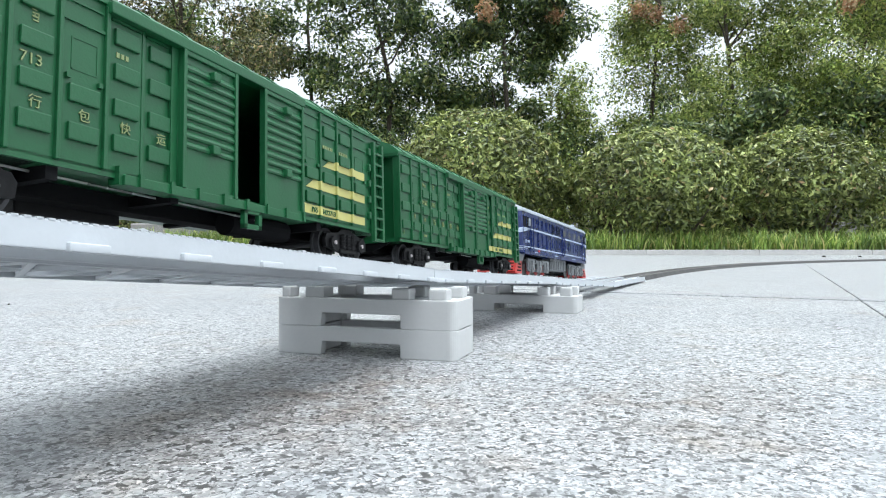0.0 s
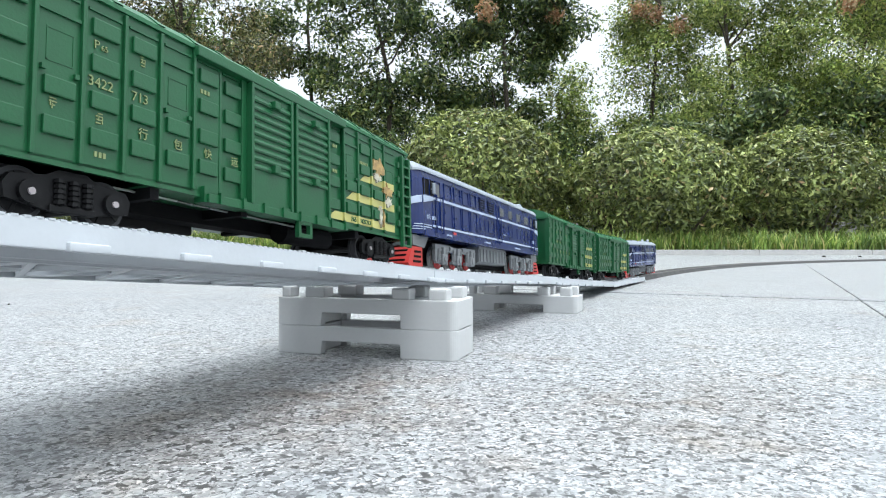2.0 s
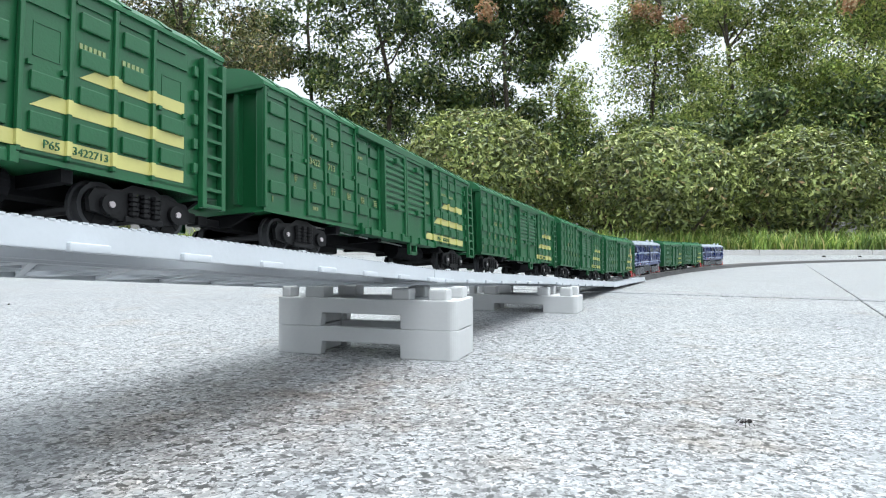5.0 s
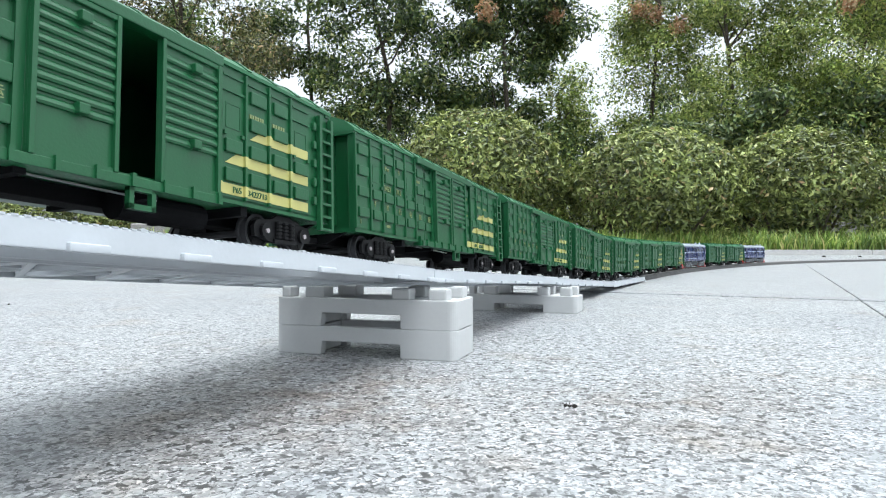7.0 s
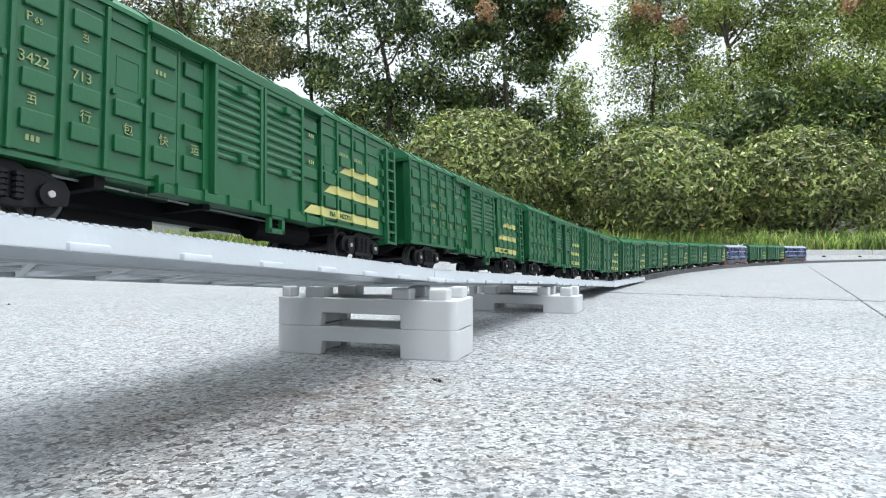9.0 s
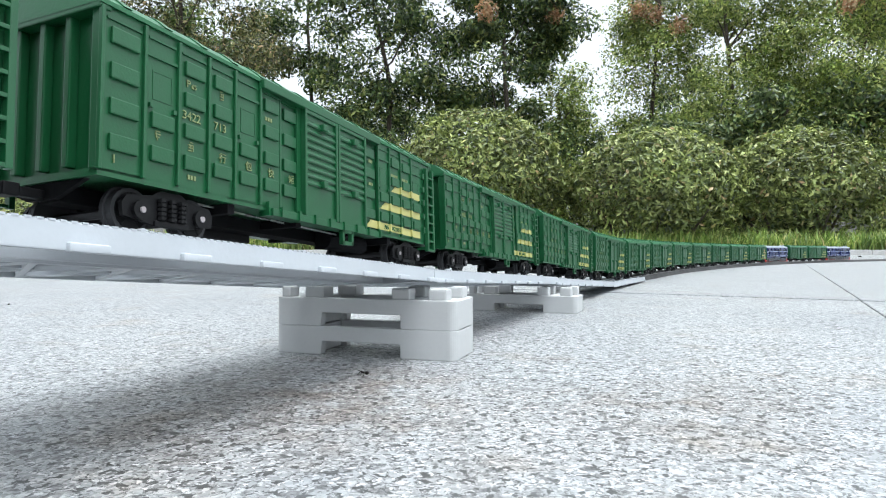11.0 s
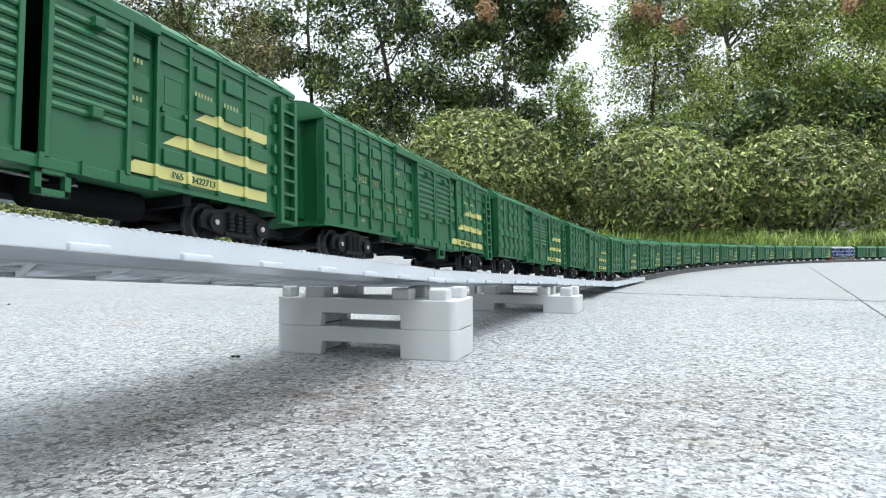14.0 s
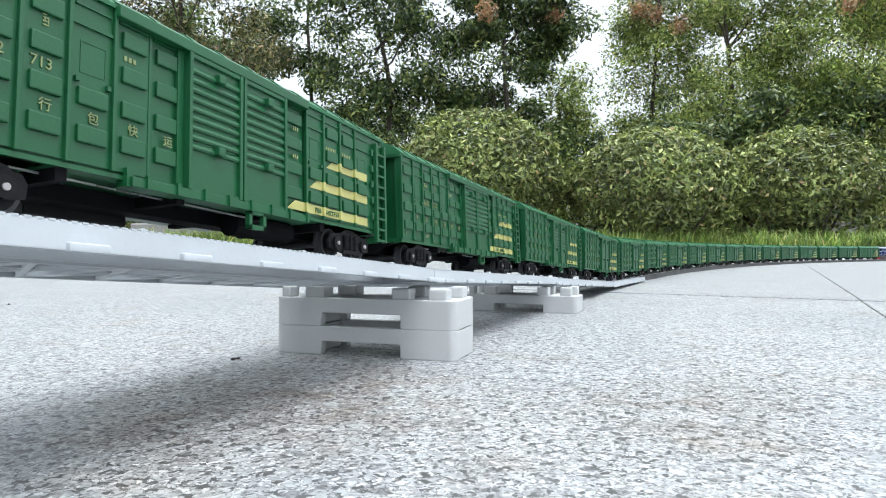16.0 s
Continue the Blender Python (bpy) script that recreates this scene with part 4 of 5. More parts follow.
    for e in (-1, 1):
        turn = pose(0, 0, 0, 0, 0, 0 if e > 0 else 180)
        # windscreens with pale frames, on the raked cab front
        xs = LOCO_END + nose(0.0386) * 0.98 + 0.0001
        for y in (-0.0067, 0.0067):
            bm = bmesh.new()
            box(bm, -0.0006, 0.0002, -0.0060, 0.0060, -0.0042, 0.0042, 0.0002)
            part("windscreen_frame", bm, M_BLUE, loco, m=turn @ pose(xs, y, 0.0382, 0, -8, 0))
            bm = bmesh.new()
            box(bm, -0.0002, 0.0004, -0.0053, 0.0053, -0.0035, 0.0035, 0.0002)
            part("windscreen", bm, M_SCREEN, loco, "pale cab windscreen", m=turn @ pose(xs, y, 0.0382, 0, -8, 0))
        # swept stripe across the nose: two rising arms
        for sg in (-1, 1):
            bm = bmesh.new()
            ys = [0.0, 0.0050, 0.0100, 0.0137, 0.0150, 0.0160, 0.0167]
            zs = [0.0212, 0.0232, 0.0264, 0.0284, 0.0289, 0.0293, 0.0295]
            top = [bm.verts.new((0, sg * y, z + 0.0032)) for y, z in zip(ys, zs)]
            bot = [bm.verts.new((0, sg * y, z)) for y, z in zip(ys, zs)]
            fr = []
            for k in range(6):
                fr.append(bm.faces.new((bot[k], bot[k + 1], top[k + 1], top[k])))
            ex = bmesh.ops.extrude_face_region(bm, geom=fr)
            bmesh.ops.translate(bm, verts=[v for v in ex["geom"] if isinstance(v, bmesh.types.BMVert)], vec=(0.0007, 0, 0))
            for v in bm.verts:
                v.co.x += front_x(v.co.y, v.co.z) - 0.0002
            part("nose_stripe", bm, M_STRIPE, loco, "pale blue printed stripe", m=turn)
        for y in (-0.0098, 0.0098):
            bm = bmesh.new()
            box(bm, LOCO_END + 0.0048, LOCO_END + 0.0062, y - 0.0028, y + 0.0028, 0.0250, 0.0284, 0.0005)
            part("headlight_frame", bm, M_LOCOGREY, loco, m=turn)
            for d in (-0.0013, 0.0013):
                bm = bmesh.new()
                cyl(bm, (LOCO_END + 0.0058, y + d, 0.0267), (LOCO_END + 0.0066, y + d, 0.0267), 0.0010, 12)
                part("headlight", bm, M_DARK, loco, "dark round headlight", m=turn)
        ks = [-1.0, -0.975, -0.95, -0.91, -0.86, -0.82, -0.5, 0.0, 0.5, 0.82, 0.86, 0.91, 0.95, 0.975, 1.0]
        for k in range(3):
            z = 0.0172 + k * 0.0011
            bm = bmesh.new()
            out = [bm.verts.new((front_x(LY * q, z) + 0.0003, LY * q * 1.012, zz)) for zz in (z, z + 0.0004) for q in ks]
            inn = [bm.verts.new((v.co.x - 0.0010, v.co.y * 0.97, v.co.z)) for v in out]
            m = len(ks)
            for i in range(m - 1):
                bm.faces.new((out[i], out[i + 1], out[m + i + 1], out[m + i]))
                bm.faces.new((inn[m + i], inn[m + i + 1], inn[i + 1], inn[i]))
                bm.faces.new((out[i + 1], out[i], inn[i], inn[i + 1]))
                bm.faces.new((out[m + i], out[m + i + 1], inn[m + i + 1], inn[m + i]))
            part("nose_line", bm, M_STRIPE, loco, "thin pale line", m=turn)
        bm = bmesh.new()
        box(bm, LOCO_END + 0.0044, LOCO_END + 0.0062, -0.0022, 0.0022, 0.0163, 0.0186, 0.0003)
        part("number_box", bm, M_LOCOGREY, loco, m=turn)
        # grey buffer beam, red snow plough with slots, coupler
        bm = bmesh.new()
        prism(bm, [(LOCO_END - 0.0120, LOCO_LO - 0.0006), (LOCO_END + 0.0050, LOCO_LO - 0.0006), (LOCO_END + 0.0050, 0.0102), (LOCO_END - 0.0070, 0.0092)], -0.0140, 0.0140)
        part("buffer_beam", bm, M_BOGIEGREY, loco, m=turn)
        bm = bmesh.new()
        vs = prism(bm, [(LOCO_END - 0.0050, 0.0016), (LOCO_END + 0.0085, 0.0016), (LOCO_END + 0.0100, 0.0030), (LOCO_END + 0.0052, 0.0104), (LOCO_END - 0.0050, 0.0104)], -0.0138, 0.0138)
        part("plough", bm, M_RED, loco, "bright red plough", m=turn)
        for sg in (-1, 1):
            for k in range(3):
                bm = bmesh.new()
                box(bm, LOCO_END - 0.0030, LOCO_END + 0.0048 - 0.0008 * k, sg * 0.0138 - 0.0003, sg * 0.0138 + 0.0003, 0.0032 + k * 0.0022, 0.0042 + k * 0.0022)
                part("plough_slot", bm, M_DARK, loco, m=turn)
                bm = bmesh.new()
                z = 0.0036 + k * 0.0022
                xx = LOCO_END + 0.0096 - (z - 0.003) * 0.65
                box(bm, xx - 0.0004, xx + 0.0003, min(sg * 0.003, sg * 0.012), max(sg * 0.003, sg * 0.012), z, z + 0.0010)
                part("plough_slot", bm, M_DARK, loco, m=turn)
        bm = bmesh.new()
        box(bm, LOCO_END + 0.004, LOCO_END + 0.0150, -0.0013, 0.0013, 0.0066, 0.0090, 0.0004)
        part("coupler", bm, M_BLACK, loco, m=turn)
        # horn pair on the roof
        for y in (-0.004, 0.004):
            bm = bmesh.new()
            cyl(bm, (LOCO_END - 0.012, y, LOCO_EAVE + 0.0072), (LOCO_END - 0.003, y, LOCO_EAVE + 0.0072), 0.0009, 12, 0.0024)
            box(bm, LOCO_END - 0.011, LOCO_END - 0.0095, y - 0.0006, y + 0.0006, LOCO_EAVE + 0.004, LOCO_EAVE + 0.0066)
            part("horn", bm, M_LOCOGREY, loco, m=turn)
    # fuel tank with ribs
    bm = bmesh.new()
    prism(bm, [(-0.0135, 0.0156), (0.0135, 0.0156), (0.0135, 0.0068), (0.0115, 0.0056), (-0.0115, 0.0056), (-0.0135, 0.0068)], -0.0200, 0.0310, axis="x")
    for k in range(9):
        x = -0.0185 + k * 0.0058
        box(bm, x, x + 0.0012, -0.0142, 0.0142, 0.0068, 0.0140, 0.0002)
    part("fuel_tank", bm, M_BOGIEGREY, loco)
    bm = bmesh.new()
    box(bm, -0.0980, 0.0980, -0.0072, 0.0072, 0.0042, LOCO_LO - 0.0004, 0.0006)
    part("underframe", bm, M_DARK, loco)
    for ob in loco.children:
        if not ob.name.startswith(("plough", "coupler", "fuel_tank", "underframe")):
            ob.location.z += BODY_LIFT
    for e in (-1, 1):
        build_bogie(loco, e * 0.0612 + 0.0050, 0.0190, 3, 0.0060, M_BOGIEGREY, M_WHEELRED, True)
    return loco


# the train: two locomotives with two wagons between, then the long rake
boxcar = build_boxcar(0.0004)
boxcar_open = build_boxcar(0.0108)
boxcar_ajar = build_boxcar(0.0042)
boxcar_loose = build_boxcar(0.0013)
locomotive = build_loco()
TRAIN = []
NEXT_CAR = 1.5425
OPEN_DOORS, AJAR_DOORS, LOOSE_DOORS = {100, 0}, {-5, -8}, {1, 4, 5, 6, -1}


def place(ob, s):
    TRAIN.append((ob, s))


used = set()
def take(proto):
    if proto.name in used:
        return copy_thing(proto, Matrix())
    used.add(proto.name)
    return proto


for i in list(range(6, -12, -1)) + [100, 101]:
    proto = boxcar_open if i in OPEN_DOORS else boxcar_ajar if i in AJAR_DOORS else boxcar_loose if i in LOOSE_DOORS else boxcar
    rear = NEXT_CAR + (i - 100) * CAR_PITCH if i >= 100 else i * CAR_PITCH
    place(take(proto), rear + CAR_L / 2)
# worn sticker on the wagon behind the second locomotive: plain brown and white patches
stickered = TRAIN[0][0]
for xx, zf, w, h, mat in ((0.1425, 0.62, 0.0078, 0.0058, M_TAN), (0.1432, 0.54, 0.0050, 0.0034, M_CREAM), (0.1512, 0.40, 0.0062, 0.0046, M_TAN), (0.1522, 0.30, 0.0046, 0.0040, M_CREAM), (0.1472, 0.06, 0.0022, 0.0070, M_CREAM), (0.1498, 0.09, 0.0016, 0.0056, M_TAN)):
    bm = bmesh.new()
    cyl(bm, (0, -0.0010, 0), (0, 0.0, 0), 0.5, 30)
    for v in bm.verts:
        k = 1 + 0.9 * noise.noise(Vector((v.co.x * 7, xx * 900, v.co.z * 7)))
        v.co = (v.co.x * w * k, v.co.y, v.co.z * h * k)
    part("sticker", bm, mat, stickered, "worn brown and white sticker patch", m=pose(-CAR_L / 2 + xx - 0.0024 + w / 2, -HY, SILL_Z + zf * (EAVE_Z - SILL_Z) + h / 2))
place(take(locomotive), 1.4185)
place(take(locomotive), 2.0220)


# ---------------------------------------------------------------- plants
def leaf_cloud(name, centres, sizes, normals, material, seed, aspect=0.42, facing=0.8):
    """Many small folded leaves as one mesh: four points and two faces a leaf."""
    rng = np.random.default_rng(seed)
    n = len(centres)
    f = normals * facing + rng.normal(size=(n, 3)) * 0.62
    f[:, 2] += 0.25
    f /= np.linalg.norm(f, axis=1)[:, None]
    d = np.cross(f, rng.normal(size=(n, 3)))
    d /= np.linalg.norm(d, axis=1)[:, None]
    w = np.cross(d, f)
    L = sizes[:, None]
    base, tip = centres - d * L * 0.5, centres + d * L * 0.5
    mid = centres + f * L * 0.10
    a, b = mid + w * L * aspect * 0.5, mid - w * L * aspect * 0.5
    co = np.stack([base, a, tip, b], axis=1).reshape(-1, 3)
    idx = np.arange(n)[:, None] * 4
    tri = np.concatenate([idx + 0, idx + 1, idx + 2, idx + 0, idx + 2, idx + 3], axis=1).reshape(-1, 3)
    me = bpy.data.meshes.new(name)
    me.vertices.add(len(co))
    me.vertices.foreach_set("co", co.ravel())
    me.loops.add(len(tri) * 3)
    me.loops.foreach_set("vertex_index", tri.ravel().astype(np.int32))
    me.polygons.add(len(tri))
    me.polygons.foreach_set("loop_start", np.arange(0, len(tri) * 3, 3, dtype=np.int32))
    me.polygons.foreach_set("loop_total", np.full(len(tri), 3, dtype=np.int32))
    me.update(calc_edges=True)
    me.materials.append(material)
    return me


def limb(bm, pts, r0, r1, seg=7):
    for i in range(len(pts) - 1):
        k0, k1 = i / (len(pts) - 1), (i + 1) / (len(pts) - 1)
        cyl(bm, pts[i], pts[i + 1], r0 + (r1 - r0) * k0, seg, r0 + (r1 - r0) * k1)


def build_tree(x, y, height, spread, crown_lo, clumps, leaves, leaf, material, seed, label, rust=0, trunk=0.05, clump_r=0.42):
    rng = np.random.default_rng(seed)
    tree = thing("tree", label, "tree", "trees behind the shrubs", pose(x, y, 0.06))
    bm = bmesh.new()
    top = Vector((rng.normal() * 0.2, rng.normal() * 0.2, height * 0.92))
    mid = Vector((rng.normal() * 0.12, rng.normal() * 0.12, height * 0.45))
    stem = [Vector((0, 0, -0.1)), Vector((0.02, 0.01, height * 0.18)), mid, (mid + top) / 2 + Vector((rng.normal() * 0.1, 0, 0)), top]
    limb(bm, stem, trunk, 0.015, 9)
    part("trunk", bm, M_BARK, tree)
    ctr = []
    for i in range(clumps):
        k = rng.uniform(0, 1)
        z = height * (crown_lo + (1.02 - crown_lo) * k)
        wide = spread * (0.55 + 0.45 * math.sin(math.pi * min(1, 0.15 + 0.8 * k)))
        ang, rad = rng.uniform(0, 2 * math.pi), wide * math.sqrt(rng.uniform(0.03, 1))
        ctr.append(Vector((math.cos(ang) * rad, math.sin(ang) * rad * 0.8, z)))
    for i, c in enumerate(ctr):
        if i % 5:
            continue
        bm = bmesh.new()
        z0 = max(height * 0.12, c.z - 0.55 * (c.xy.length) - 0.25)
        k = min(0.98, z0 / (height * 0.92))
        st = stem[0].lerp(stem[-1], k)
        m = st.lerp(c, 0.5) + Vector((rng.normal() * 0.06, rng.normal() * 0.06, 0.08))
        limb(bm, [st, st.lerp(m, 0.55) + Vector((rng.normal() * 0.07, 0, -0.05)), m, m.lerp(c, 0.6) + Vector((0, rng.normal() * 0.06, 0.05)), c], 0.018, 0.003, 5)
        part("limb", bm, M_BARK, tree)
    per = leaves // clumps
    P, N, S = [], [], []
    for c in ctr:
        g = rng.normal(size=(per, 3))
        r = np.linalg.norm(g, axis=1)[:, None]
        u = g / r
        rad = clump_r * rng.uniform(0.6, 1.25) * rng.uniform(0.15, 1, size=(per, 1)) ** 0.55
        sq = np.array([1.15, 1.0, 0.75])
        P.append(np.array(c) + u * rad * sq)
        N.append(u)
        S.append(leaf * rng.uniform(0.6, 1.3, per))
    P, N, S = np.concatenate(P), np.concatenate(N), np.concatenate(S)
    crown = part("crown", leaf_cloud("crown", P, S, N, material, seed + 5), None, tree)
    if rust:
        sel = sorted(range(clumps), key=lambda i: abs(ctr[i].z - 3.3) + 0.3 * ctr[i].y)[:rust]
        P, N = [], []
        for i in sel:
            c = np.array(ctr[i]) + np.array([0, -0.3, 0.15])
            g = rng.normal(size=(220, 3))
            u = g / np.linalg.norm(g, axis=1)[:, None]
            P.append(c + u * 0.17 * rng.uniform(0.2, 1, size=(220, 1)))
            N.append(u)
        P, N = np.concatenate(P), np.concatenate(N)
        part("turning_leaves", leaf_cloud("turning_leaves", P, leaf * 0.9 * np.ones(len(P)), N, M_LEAF_RUST, seed + 9), None, tree, "rusty orange turning leaves")


def build_shrub(x, y, rx, rz, zc, seed, label, leaves=30000):
    """Clipped round evergreen: branches inside, leaves thick at the skin."""
    rng = np.random.default_rng(seed)
    shrub = thing("shrub", label, "shrub", "clipped shrubs", pose(x, y, 0.05))
    for i in range(9):
        bm = bmesh.new()
        a = rng.uniform(0, 2 * math.pi)
        p0 = Vector((0.12 * math.cos(a), 0.12 * math.sin(a), -0.05))
        p2 = Vector((rx * 0.8 * math.cos(a), rx * 0.8 * math.sin(a), zc + rz * rng.uniform(-0.3, 0.6)))
        p1 = p0.lerp(p2, 0.5) + Vector((0, 0, -0.10))
        limb(bm, [p0, p1, p2], 0.024, 0.006, 6)
        part("branch", bm, M_BARK, shrub)
    g = rng.normal(size=(leaves, 3))
    u = g / np.linalg.norm(g, axis=1)[:, None]
    t = np.where(rng.uniform(size=leaves) < 0.72, rng.normal(0.985, 0.024, leaves), rng.uniform(0.60, 0.97, leaves))
    lump = np.array([noise.noise(Vector(v) * 2.6 + Vector((seed, 0, 0))) * 0.05 + noise.noise(Vector(v) * 8 + Vector((0, seed, 0))) * 0.10 for v in u])
    t = t + lump
    flat = np.where(u[:, 2] < 0, 0.92, 1.0)
    P = u * t[:, None] * np.array([rx, rx * 0.85, rz]) * flat[:, None] + np.array([0, 0, zc])
    keep = (P[:, 2] > 0.10) & (rng.uniform(size=leaves) > np.clip(0.05 - u[:, 2] * 1.6 + lump * 4, 0, 0.86))
    P, N = P[keep], u[keep]
    S = 0.072 * rng.uniform(0.6, 1.25, len(P))
    if seed == 2:
        dry = (np.linalg.norm(N - np.array([-0.75, -0.62, -0.05]), axis=1) < 0.34) & (rng.uniform(size=len(P)) < 0.45)
        part("dry_leaves", leaf_cloud("dry_leaves", P[dry], S[dry] * 0.8, N[dry] * 0.8, M_LEAF_OLIVE, 77, 0.34), None, shrub, "dry brown leaves")
        P, S, N = P[~dry], S[~dry], N[~dry]
    part("foliage", leaf_cloud("foliage", P, S, N, M_LEAF_BUSH, seed + 3, 0.36), None, shrub)


def build_grass(count, seed):
    rng = np.random.default_rng(seed)
    verts, faces = [], []
    tuft = rng.uniform([-7.5, 5.66], [8.0, 6.35], size=(count // 14, 2))
    for cx, cy in tuft:
        hgt = rng.uniform(0.09, 0.20) * (1.0 if cy < 6.0 else 1.15)
        for k in range(14):
            a = rng.uniform(0, 2 * math.pi)
            lean = rng.uniform(0.02, 0.14)
            x, y = cx + rng.normal() * 0.035, cy + rng.normal() * 0.035
            h, w = hgt * rng.uniform(0.6, 1.25), rng.uniform(0.003, 0.006)
            dx, dy = math.cos(a), math.sin(a)
            px, py = -dy * w, dx * w
            b = len(verts)
            verts += [(x - px, y - py, 0.03), (x + px, y + py, 0.03),
                      (x + dx * lean * 0.35 - px, y + dy * lean * 0.35 - py, 0.03 + h * 0.65), (x + dx * lean * 0.35 + px, y + dy * lean * 0.35 + py, 0.03 + h * 0.65),
                      (x + dx * lean, y + dy * lean, 0.03 + h)]
            faces += [(b, b + 1, b + 3, b + 2), (b + 2, b + 3, b + 4)]
    me = bpy.data.meshes.new("grass")
    me.from_pydata(verts, [], faces)
    me.materials.append(M_GRASS)
    tagged(new("grass", me), "tall yellow-green grass blades along the kerb", "grass", kind="stuff")


DARK_L = "dark green broad-leaved tree with gaps of bright sky"
FRESH_L = "fresh green young tree with small leaves"
OLIVE_L = "olive green tree with brownish small leaves"
LOW_L = "low dark green undergrowth tree behind clipped shrubs"
SH = "round clipped evergreen shrub with dense small leaves"
build_shrub(0.37, 6.6, 0.92, 0.80, 0.66, 1, SH, 25000)
build_shrub(2.20, 6.5, 0.92, 0.71, 0.53, 2, SH + " and bare brown twigs", 24000)
build_shrub(3.82, 6.7, 0.88, 0.74, 0.54, 3, SH, 23000)
for k, (x, y, r, z) in enumerate(((-6.6, 7.9, 1.0, 0.8), (-4.9, 7.7, 0.95, 0.7), (-3.3, 7.8, 0.9, 0.75), (-1.6, 7.9, 0.95, 0.7), (5.6, 7.3, 0.5, 0.4))):
    build_shrub(x, y, r, z * 0.62, z * 0.42, 20 + k, "low loose undergrowth shrub with dull green leaves", 9000)
build_grass(42000, 4)
for x, y, h, sp, lo, cl, nl, lf, mat, lab, rust in (
        (-5.2, 8.6, 5.2, 1.5, 0.10, 46, 30000, 0.065, M_LEAF_OLIVE, OLIVE_L, 0),
        (-3.45, 8.3, 5.0, 1.40, 0.12, 52, 38000, 0.062, M_LEAF_OLIVE, OLIVE_L, 0),
        (-2.25, 10.2, 5.4, 0.80, 0.56, 14, 6000, 0.085, M_LEAF_DARK, DARK_L, 0),
        (-0.85, 9.0, 5.2, 1.00, 0.18, 44, 24000, 0.080, M_LEAF_DARK, DARK_L, 0),
        (1.02, 9.2, 5.4, 1.08, 0.20, 64, 48000, 0.080, M_LEAF_DARK, DARK_L, 2),
        (1.75, 9.4, 2.6, 0.42, 0.08, 16, 9000, 0.062, M_LEAF_FRESH, FRESH_L, 0),
        (3.28, 9.6, 4.6, 0.66, 0.26, 40, 26000, 0.060, M_LEAF_FRESH, FRESH_L, 4),
        (4.30, 9.0, 4.8, 0.95, 0.26, 60, 38000, 0.060, M_LEAF_FRESH, FRESH_L, 3),
        (5.70, 8.8, 4.4, 1.10, 0.24, 60, 36000, 0.060, M_LEAF_FRESH, FRESH_L, 4),
        (7.2, 9.4, 4.2, 1.2, 0.06, 46, 26000, 0.080, M_LEAF_DARK, DARK_L, 0),
        (-7.2, 9.4, 5.4, 1.5, 0.08, 40, 20000, 0.09, M_LEAF_DARK, DARK_L, 0),
        (-4.2, 11.5, 4.6, 1.6, 0.04, 46, 24000, 0.10, M_LEAF_DARK, DARK_L, 0),
        (-1.0, 11.8, 2.5, 1.5, 0.04, 40, 22000, 0.09, M_LEAF_DARK, DARK_L, 0),
        (2.0, 12.0, 2.3, 1.4, 0.04, 36, 20000, 0.09, M_LEAF_DARK, DARK_L, 0),
        (5.2, 12.0, 3.3, 1.8, 0.04, 44, 24000, 0.09, M_LEAF_DARK, DARK_L, 0),
        (2.9, 8.2, 1.75, 0.50, 0.06, 16, 9000, 0.080, M_LEAF_DARK, LOW_L, 0),
        (4.1, 8.0, 1.95, 0.60, 0.06, 20, 11000, 0.080, M_LEAF_DARK, LOW_L, 0),
        (5.4, 8.2, 2.05, 0.75, 0.06, 24, 13000, 0.080, M_LEAF_DARK, LOW_L, 0),
        (8.2, 12.0, 3.4, 1.8, 0.04, 40, 18000, 0.10, M_LEAF_DARK, DARK_L, 0)):
    build_tree(x, y, h, sp, lo, cl, nl, lf, mat, int(100 + x * 10 + y), lab, rust)

# low grey wall and pale stakes in the planting
bm = bmesh.new()
box(bm, 4.75, 9.0, 7.6, 7.9, -0.1, 0.62, 0.02)
tagged(new("garden_wall", finish("garden_wall", bm, M_WALL)), "low grey rendered garden wall behind the shrubs", "wall", kind="structure")
bm = bmesh.new()
box(bm, -3.4, -1.1, 6.75, 6.95, -0.1, 0.34, 0.02)
tagged(new("low_wall", finish("low_wall", bm, M_WALL)), "low grey-brown stone edging wall behind the grass", "wall", kind="structure")
for x, y, lean in ((-2.26, 6.4, 8), (-2.12, 6.4, -4)):
    bm = bmesh.new()
    cyl(bm, (0, 0, -0.1), (0, 0, 0.32), 0.035, 12)
    ob = new("stake", finish("stake", bm, M_POST))
    ob.matrix_world = pose(x, y, 0.05, 0, lean, 0)
    tagged(ob, "short pale painted wooden stake in the planting bed", "stake", "stakes")


# ---------------------------------------------------------------- small things on the paving
def build_pebble(x, y, r, seed):
    rng = random.Random(seed)
    bm = bmesh.new()
    bmesh.ops.create_icosphere(bm, subdivisions=2, radius=r)
    for v in bm.verts:
        v.co *= 1 + 0.25 * noise.noise(v.co / r + Vector((seed, 0, 0)))
        v.co.z *= 0.6
    ob = new("pebble", finish("pebble", bm, M_PEBBLE, True))
    ob.location = (x, y, r * 0.5)
    tagged(ob, "small dark pebble lying on the paving", "pebble", "pebbles")


build_pebble(-0.412, 0.915, 0.0022, 1)
build_pebble(2.45, 4.0, 0.012, 2)
build_pebble(2.75, 4.1, 0.010, 3)
build_pebble(-0.37, 0.53, 0.0010, 4)


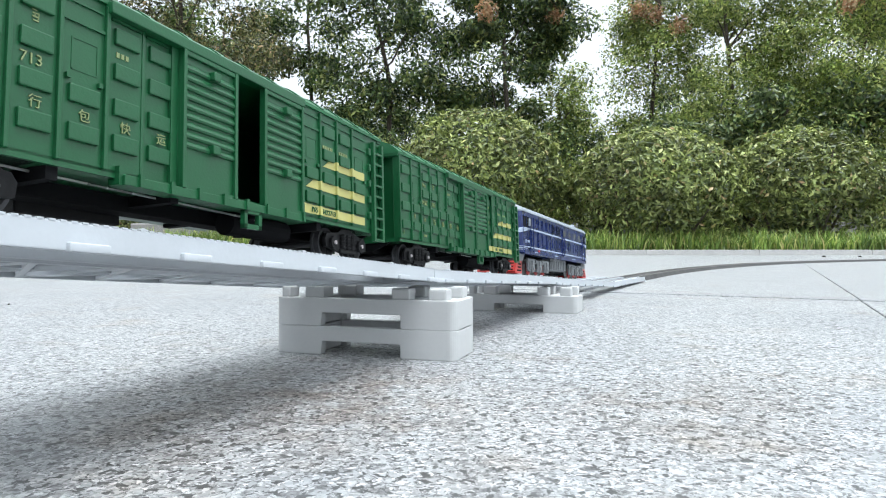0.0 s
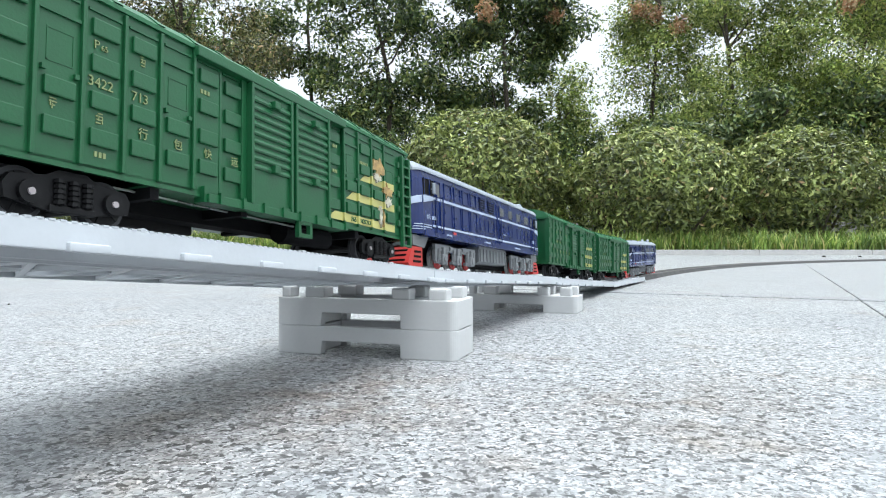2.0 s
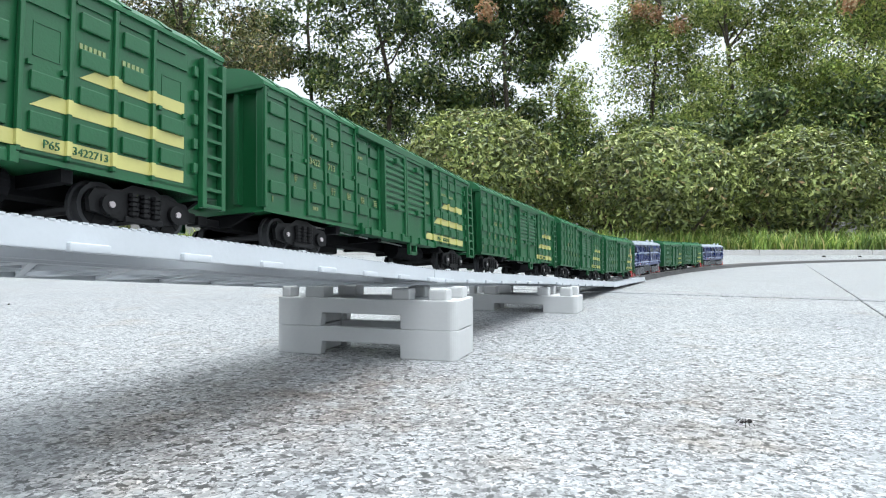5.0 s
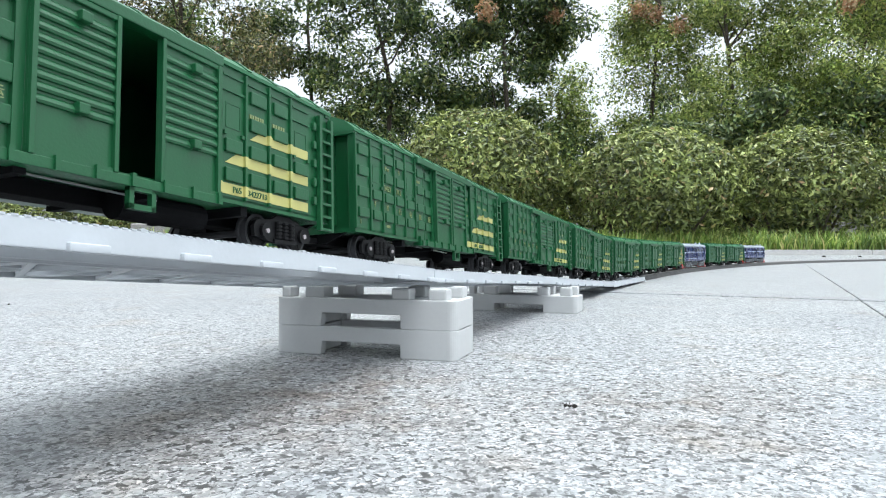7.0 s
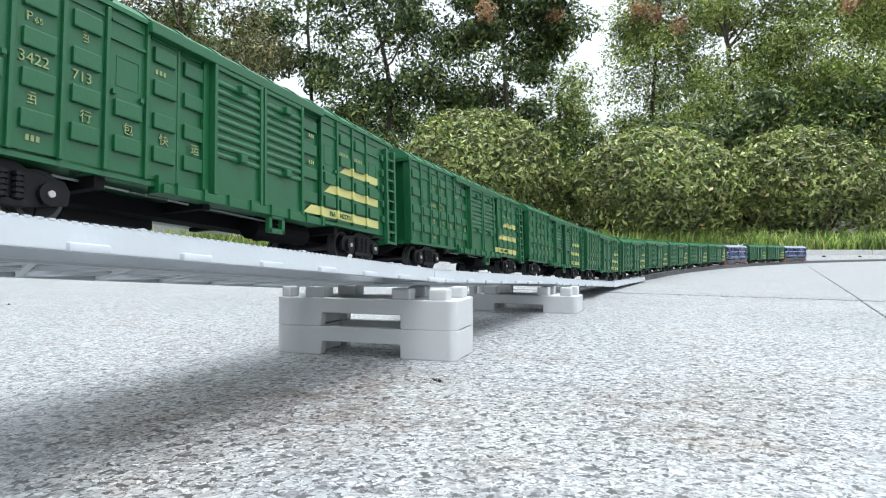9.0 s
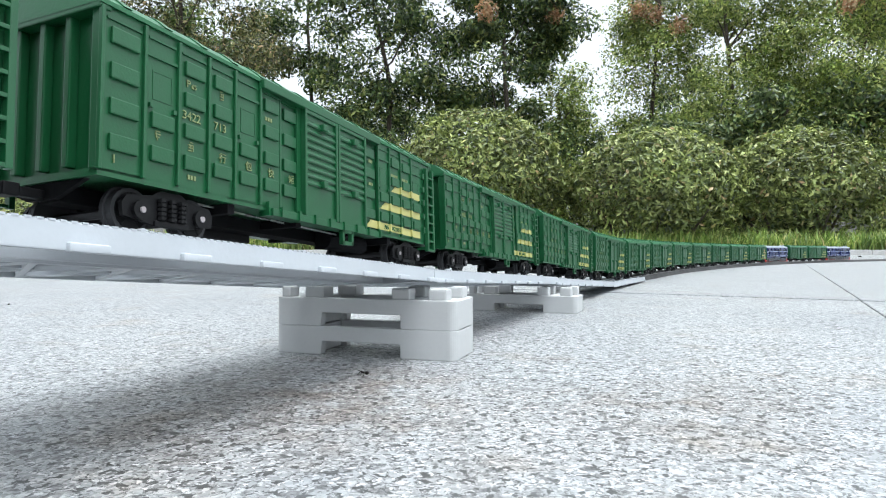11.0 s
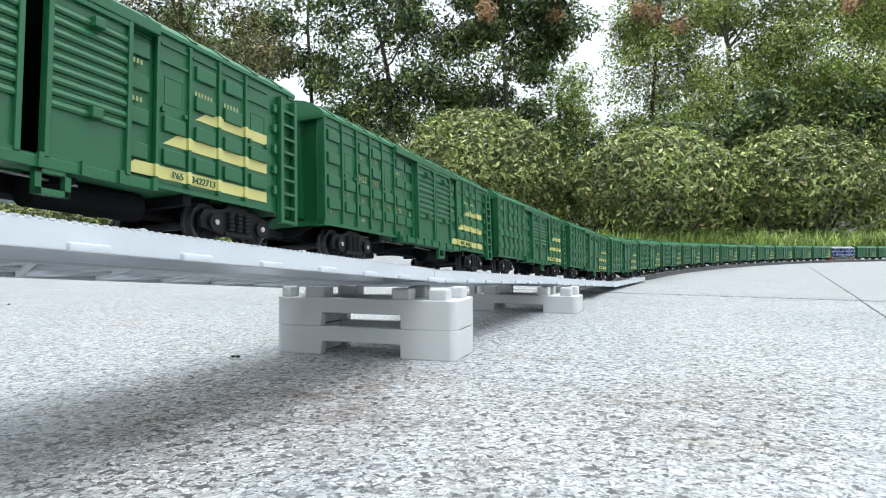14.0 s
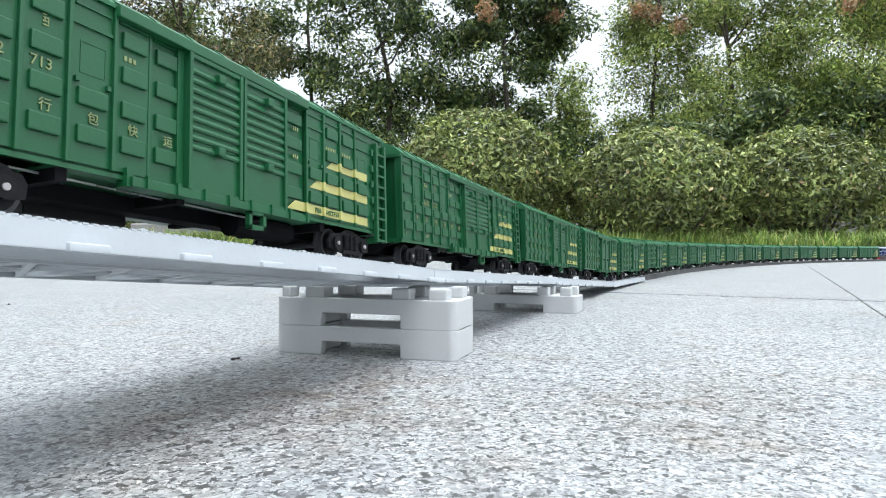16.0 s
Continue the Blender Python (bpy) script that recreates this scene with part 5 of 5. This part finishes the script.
def build_ant():
    ant = thing("ant", "small black ant walking over the granite", "ant")
    for name, x, z, a, b in (("abdomen", -0.0021, 0.0014, 0.0013, 0.0009), ("thorax", 0.0001, 0.0014, 0.0011, 0.00055), ("head", 0.0017, 0.0015, 0.0008, 0.0007)):
        bm = bmesh.new()
        bmesh.ops.create_uvsphere(bm, u_segments=12, v_segments=8, radius=1)
        bmesh.ops.scale(bm, verts=bm.verts, vec=(a, b, b))
        bmesh.ops.translate(bm, verts=bm.verts, vec=(x, 0, z))
        part(name, bm, M_ANT, ant, smooth=True)
    for sg in (-1, 1):
        for k, (xa, xb) in enumerate(((0.0006, 0.0024), (0.0001, 0.0002), (-0.0004, -0.0022))):
            bm = bmesh.new()
            knee = ((xa + xb) / 2, sg * 0.0014, 0.0022)
            cyl(bm, (xa, 0, 0.0013), knee, 0.00013, 5)
            cyl(bm, knee, (xb, sg * 0.0026, 0.00005), 0.0001, 5)
            part("leg", bm, M_ANT, ant)
        bm = bmesh.new()
        cyl(bm, (0.0022, sg * 0.0003, 0.0017), (0.0030, sg * 0.0009, 0.0024), 0.00008, 5)
        cyl(bm, (0.0030, sg * 0.0009, 0.0024), (0.0041, sg * 0.0012, 0.0018), 0.00007, 5)
        part("antenna", bm, M_ANT, ant)
    for ob in ant.children:
        ob.data.transform(Matrix.Scale(0.68, 4))
    return ant


ant = build_ant()


# ---------------------------------------------------------------- paving slabs
def build_paving():
    paving = thing("pavement", "pale grey speckled granite paving with narrow joints", "pavement", kind="structure")
    size, gap = 1.5, 0.0013
    bm = bmesh.new()
    box(bm, -size / 2 + gap / 2, size / 2 - gap / 2, -size / 2 + gap / 2, size / 2 - gap / 2, -0.03, 0.0, 0.0008)
    me = finish("slab", bm, M_GRANITE)
    c = Vector((0.382, 0.568, 0))
    rot = Matrix.Rotation(-radians(GRID_TURN), 4, "Z")
    for i in range(-7, 8):
        for j in range(-6, 7):
            p = c + rot @ Vector(((i + 0.5) * size, (j + 0.5) * size, 0))
            p.z = 0.0007 if j >= 0 else 0.0
            if -9.5 < p.x < 9.5 and -4.5 < p.y < 6.45:
                part("slab", me, M_GRANITE, paving, m=Matrix.Translation(p) @ rot)


build_paving()


# ---------------------------------------------------------------- what moves
SPEED = 0.2138
DRIFT = ((0, -0.0022), (0.5, -0.0098), (1.0, 0.0025), (1.5, -0.0024), (2.0, 0.0100), (2.5, 0.0055), (3.0, 0.0160), (3.5, 0.0068), (4.0, 0.0132), (6.5, 0.0033), (7.0, 0.0079), (7.5, 0.0013), (8.0, 0.0063), (8.5, -0.0064), (9.0, 0.0019), (11.5, -0.0148), (12.0, -0.0067), (12.5, -0.0148), (13.0, -0.0072), (13.5, -0.0143), (14.0, -0.0064), (14.5, -0.0120), (15.0, -0.0040), (15.5, -0.0095), (16.0, -0.0006))


def travel(t):
    return SPEED * (t - 7.5) + float(np.interp(t, [d[0] for d in DRIFT], [d[1] for d in DRIFT]))


ANT_PATH = ((0.0, 0.1568, 0.1430, 200), (4.0, 0.1157, 0.1637, 200), (6.5, 0.0393, 0.1713, 185), (7.0, 0.0370, 0.1817, 165), (8.0, 0.0279, 0.1964, 140), (9.0, -0.0022, 0.2173, 135), (12.0, -0.0407, 0.2503, 150), (12.5, -0.0512, 0.2633, 180), (14.5, -0.0965, 0.2660, 180), (15.0, -0.0986, 0.2633, 120), (15.5, -0.0972, 0.2646, 60), (16.0, -0.0867, 0.2606, 45))


def motions():
    keys = [i * 0.25 for i in range(65)]
    ticks = [i / FPS for i in range(int(16 * FPS) + 1)]
    for ob, s in TRAIN:
        half = BOGIE_X if ob.name.startswith("boxcar") else 0.0612
        walk(ob, [(t, track_pose(s + travel(t), 0.0010, half=half)) for t in keys])
        for bog in [c for c in ob.children if c.name.startswith("bogie")]:
            for ws in [c for c in bog.children if c.name.startswith("wheelset")]:
                x, y, z = ws.location
                walk(ws, [(t, pose(x, 0, z, 0, math.degrees(travel(t) / z), 0)) for t in ticks])
    walk(ant, [(t, pose(x, y, 0, 0, 0, a)) for t, x, y, a in ANT_PATH])


motions()
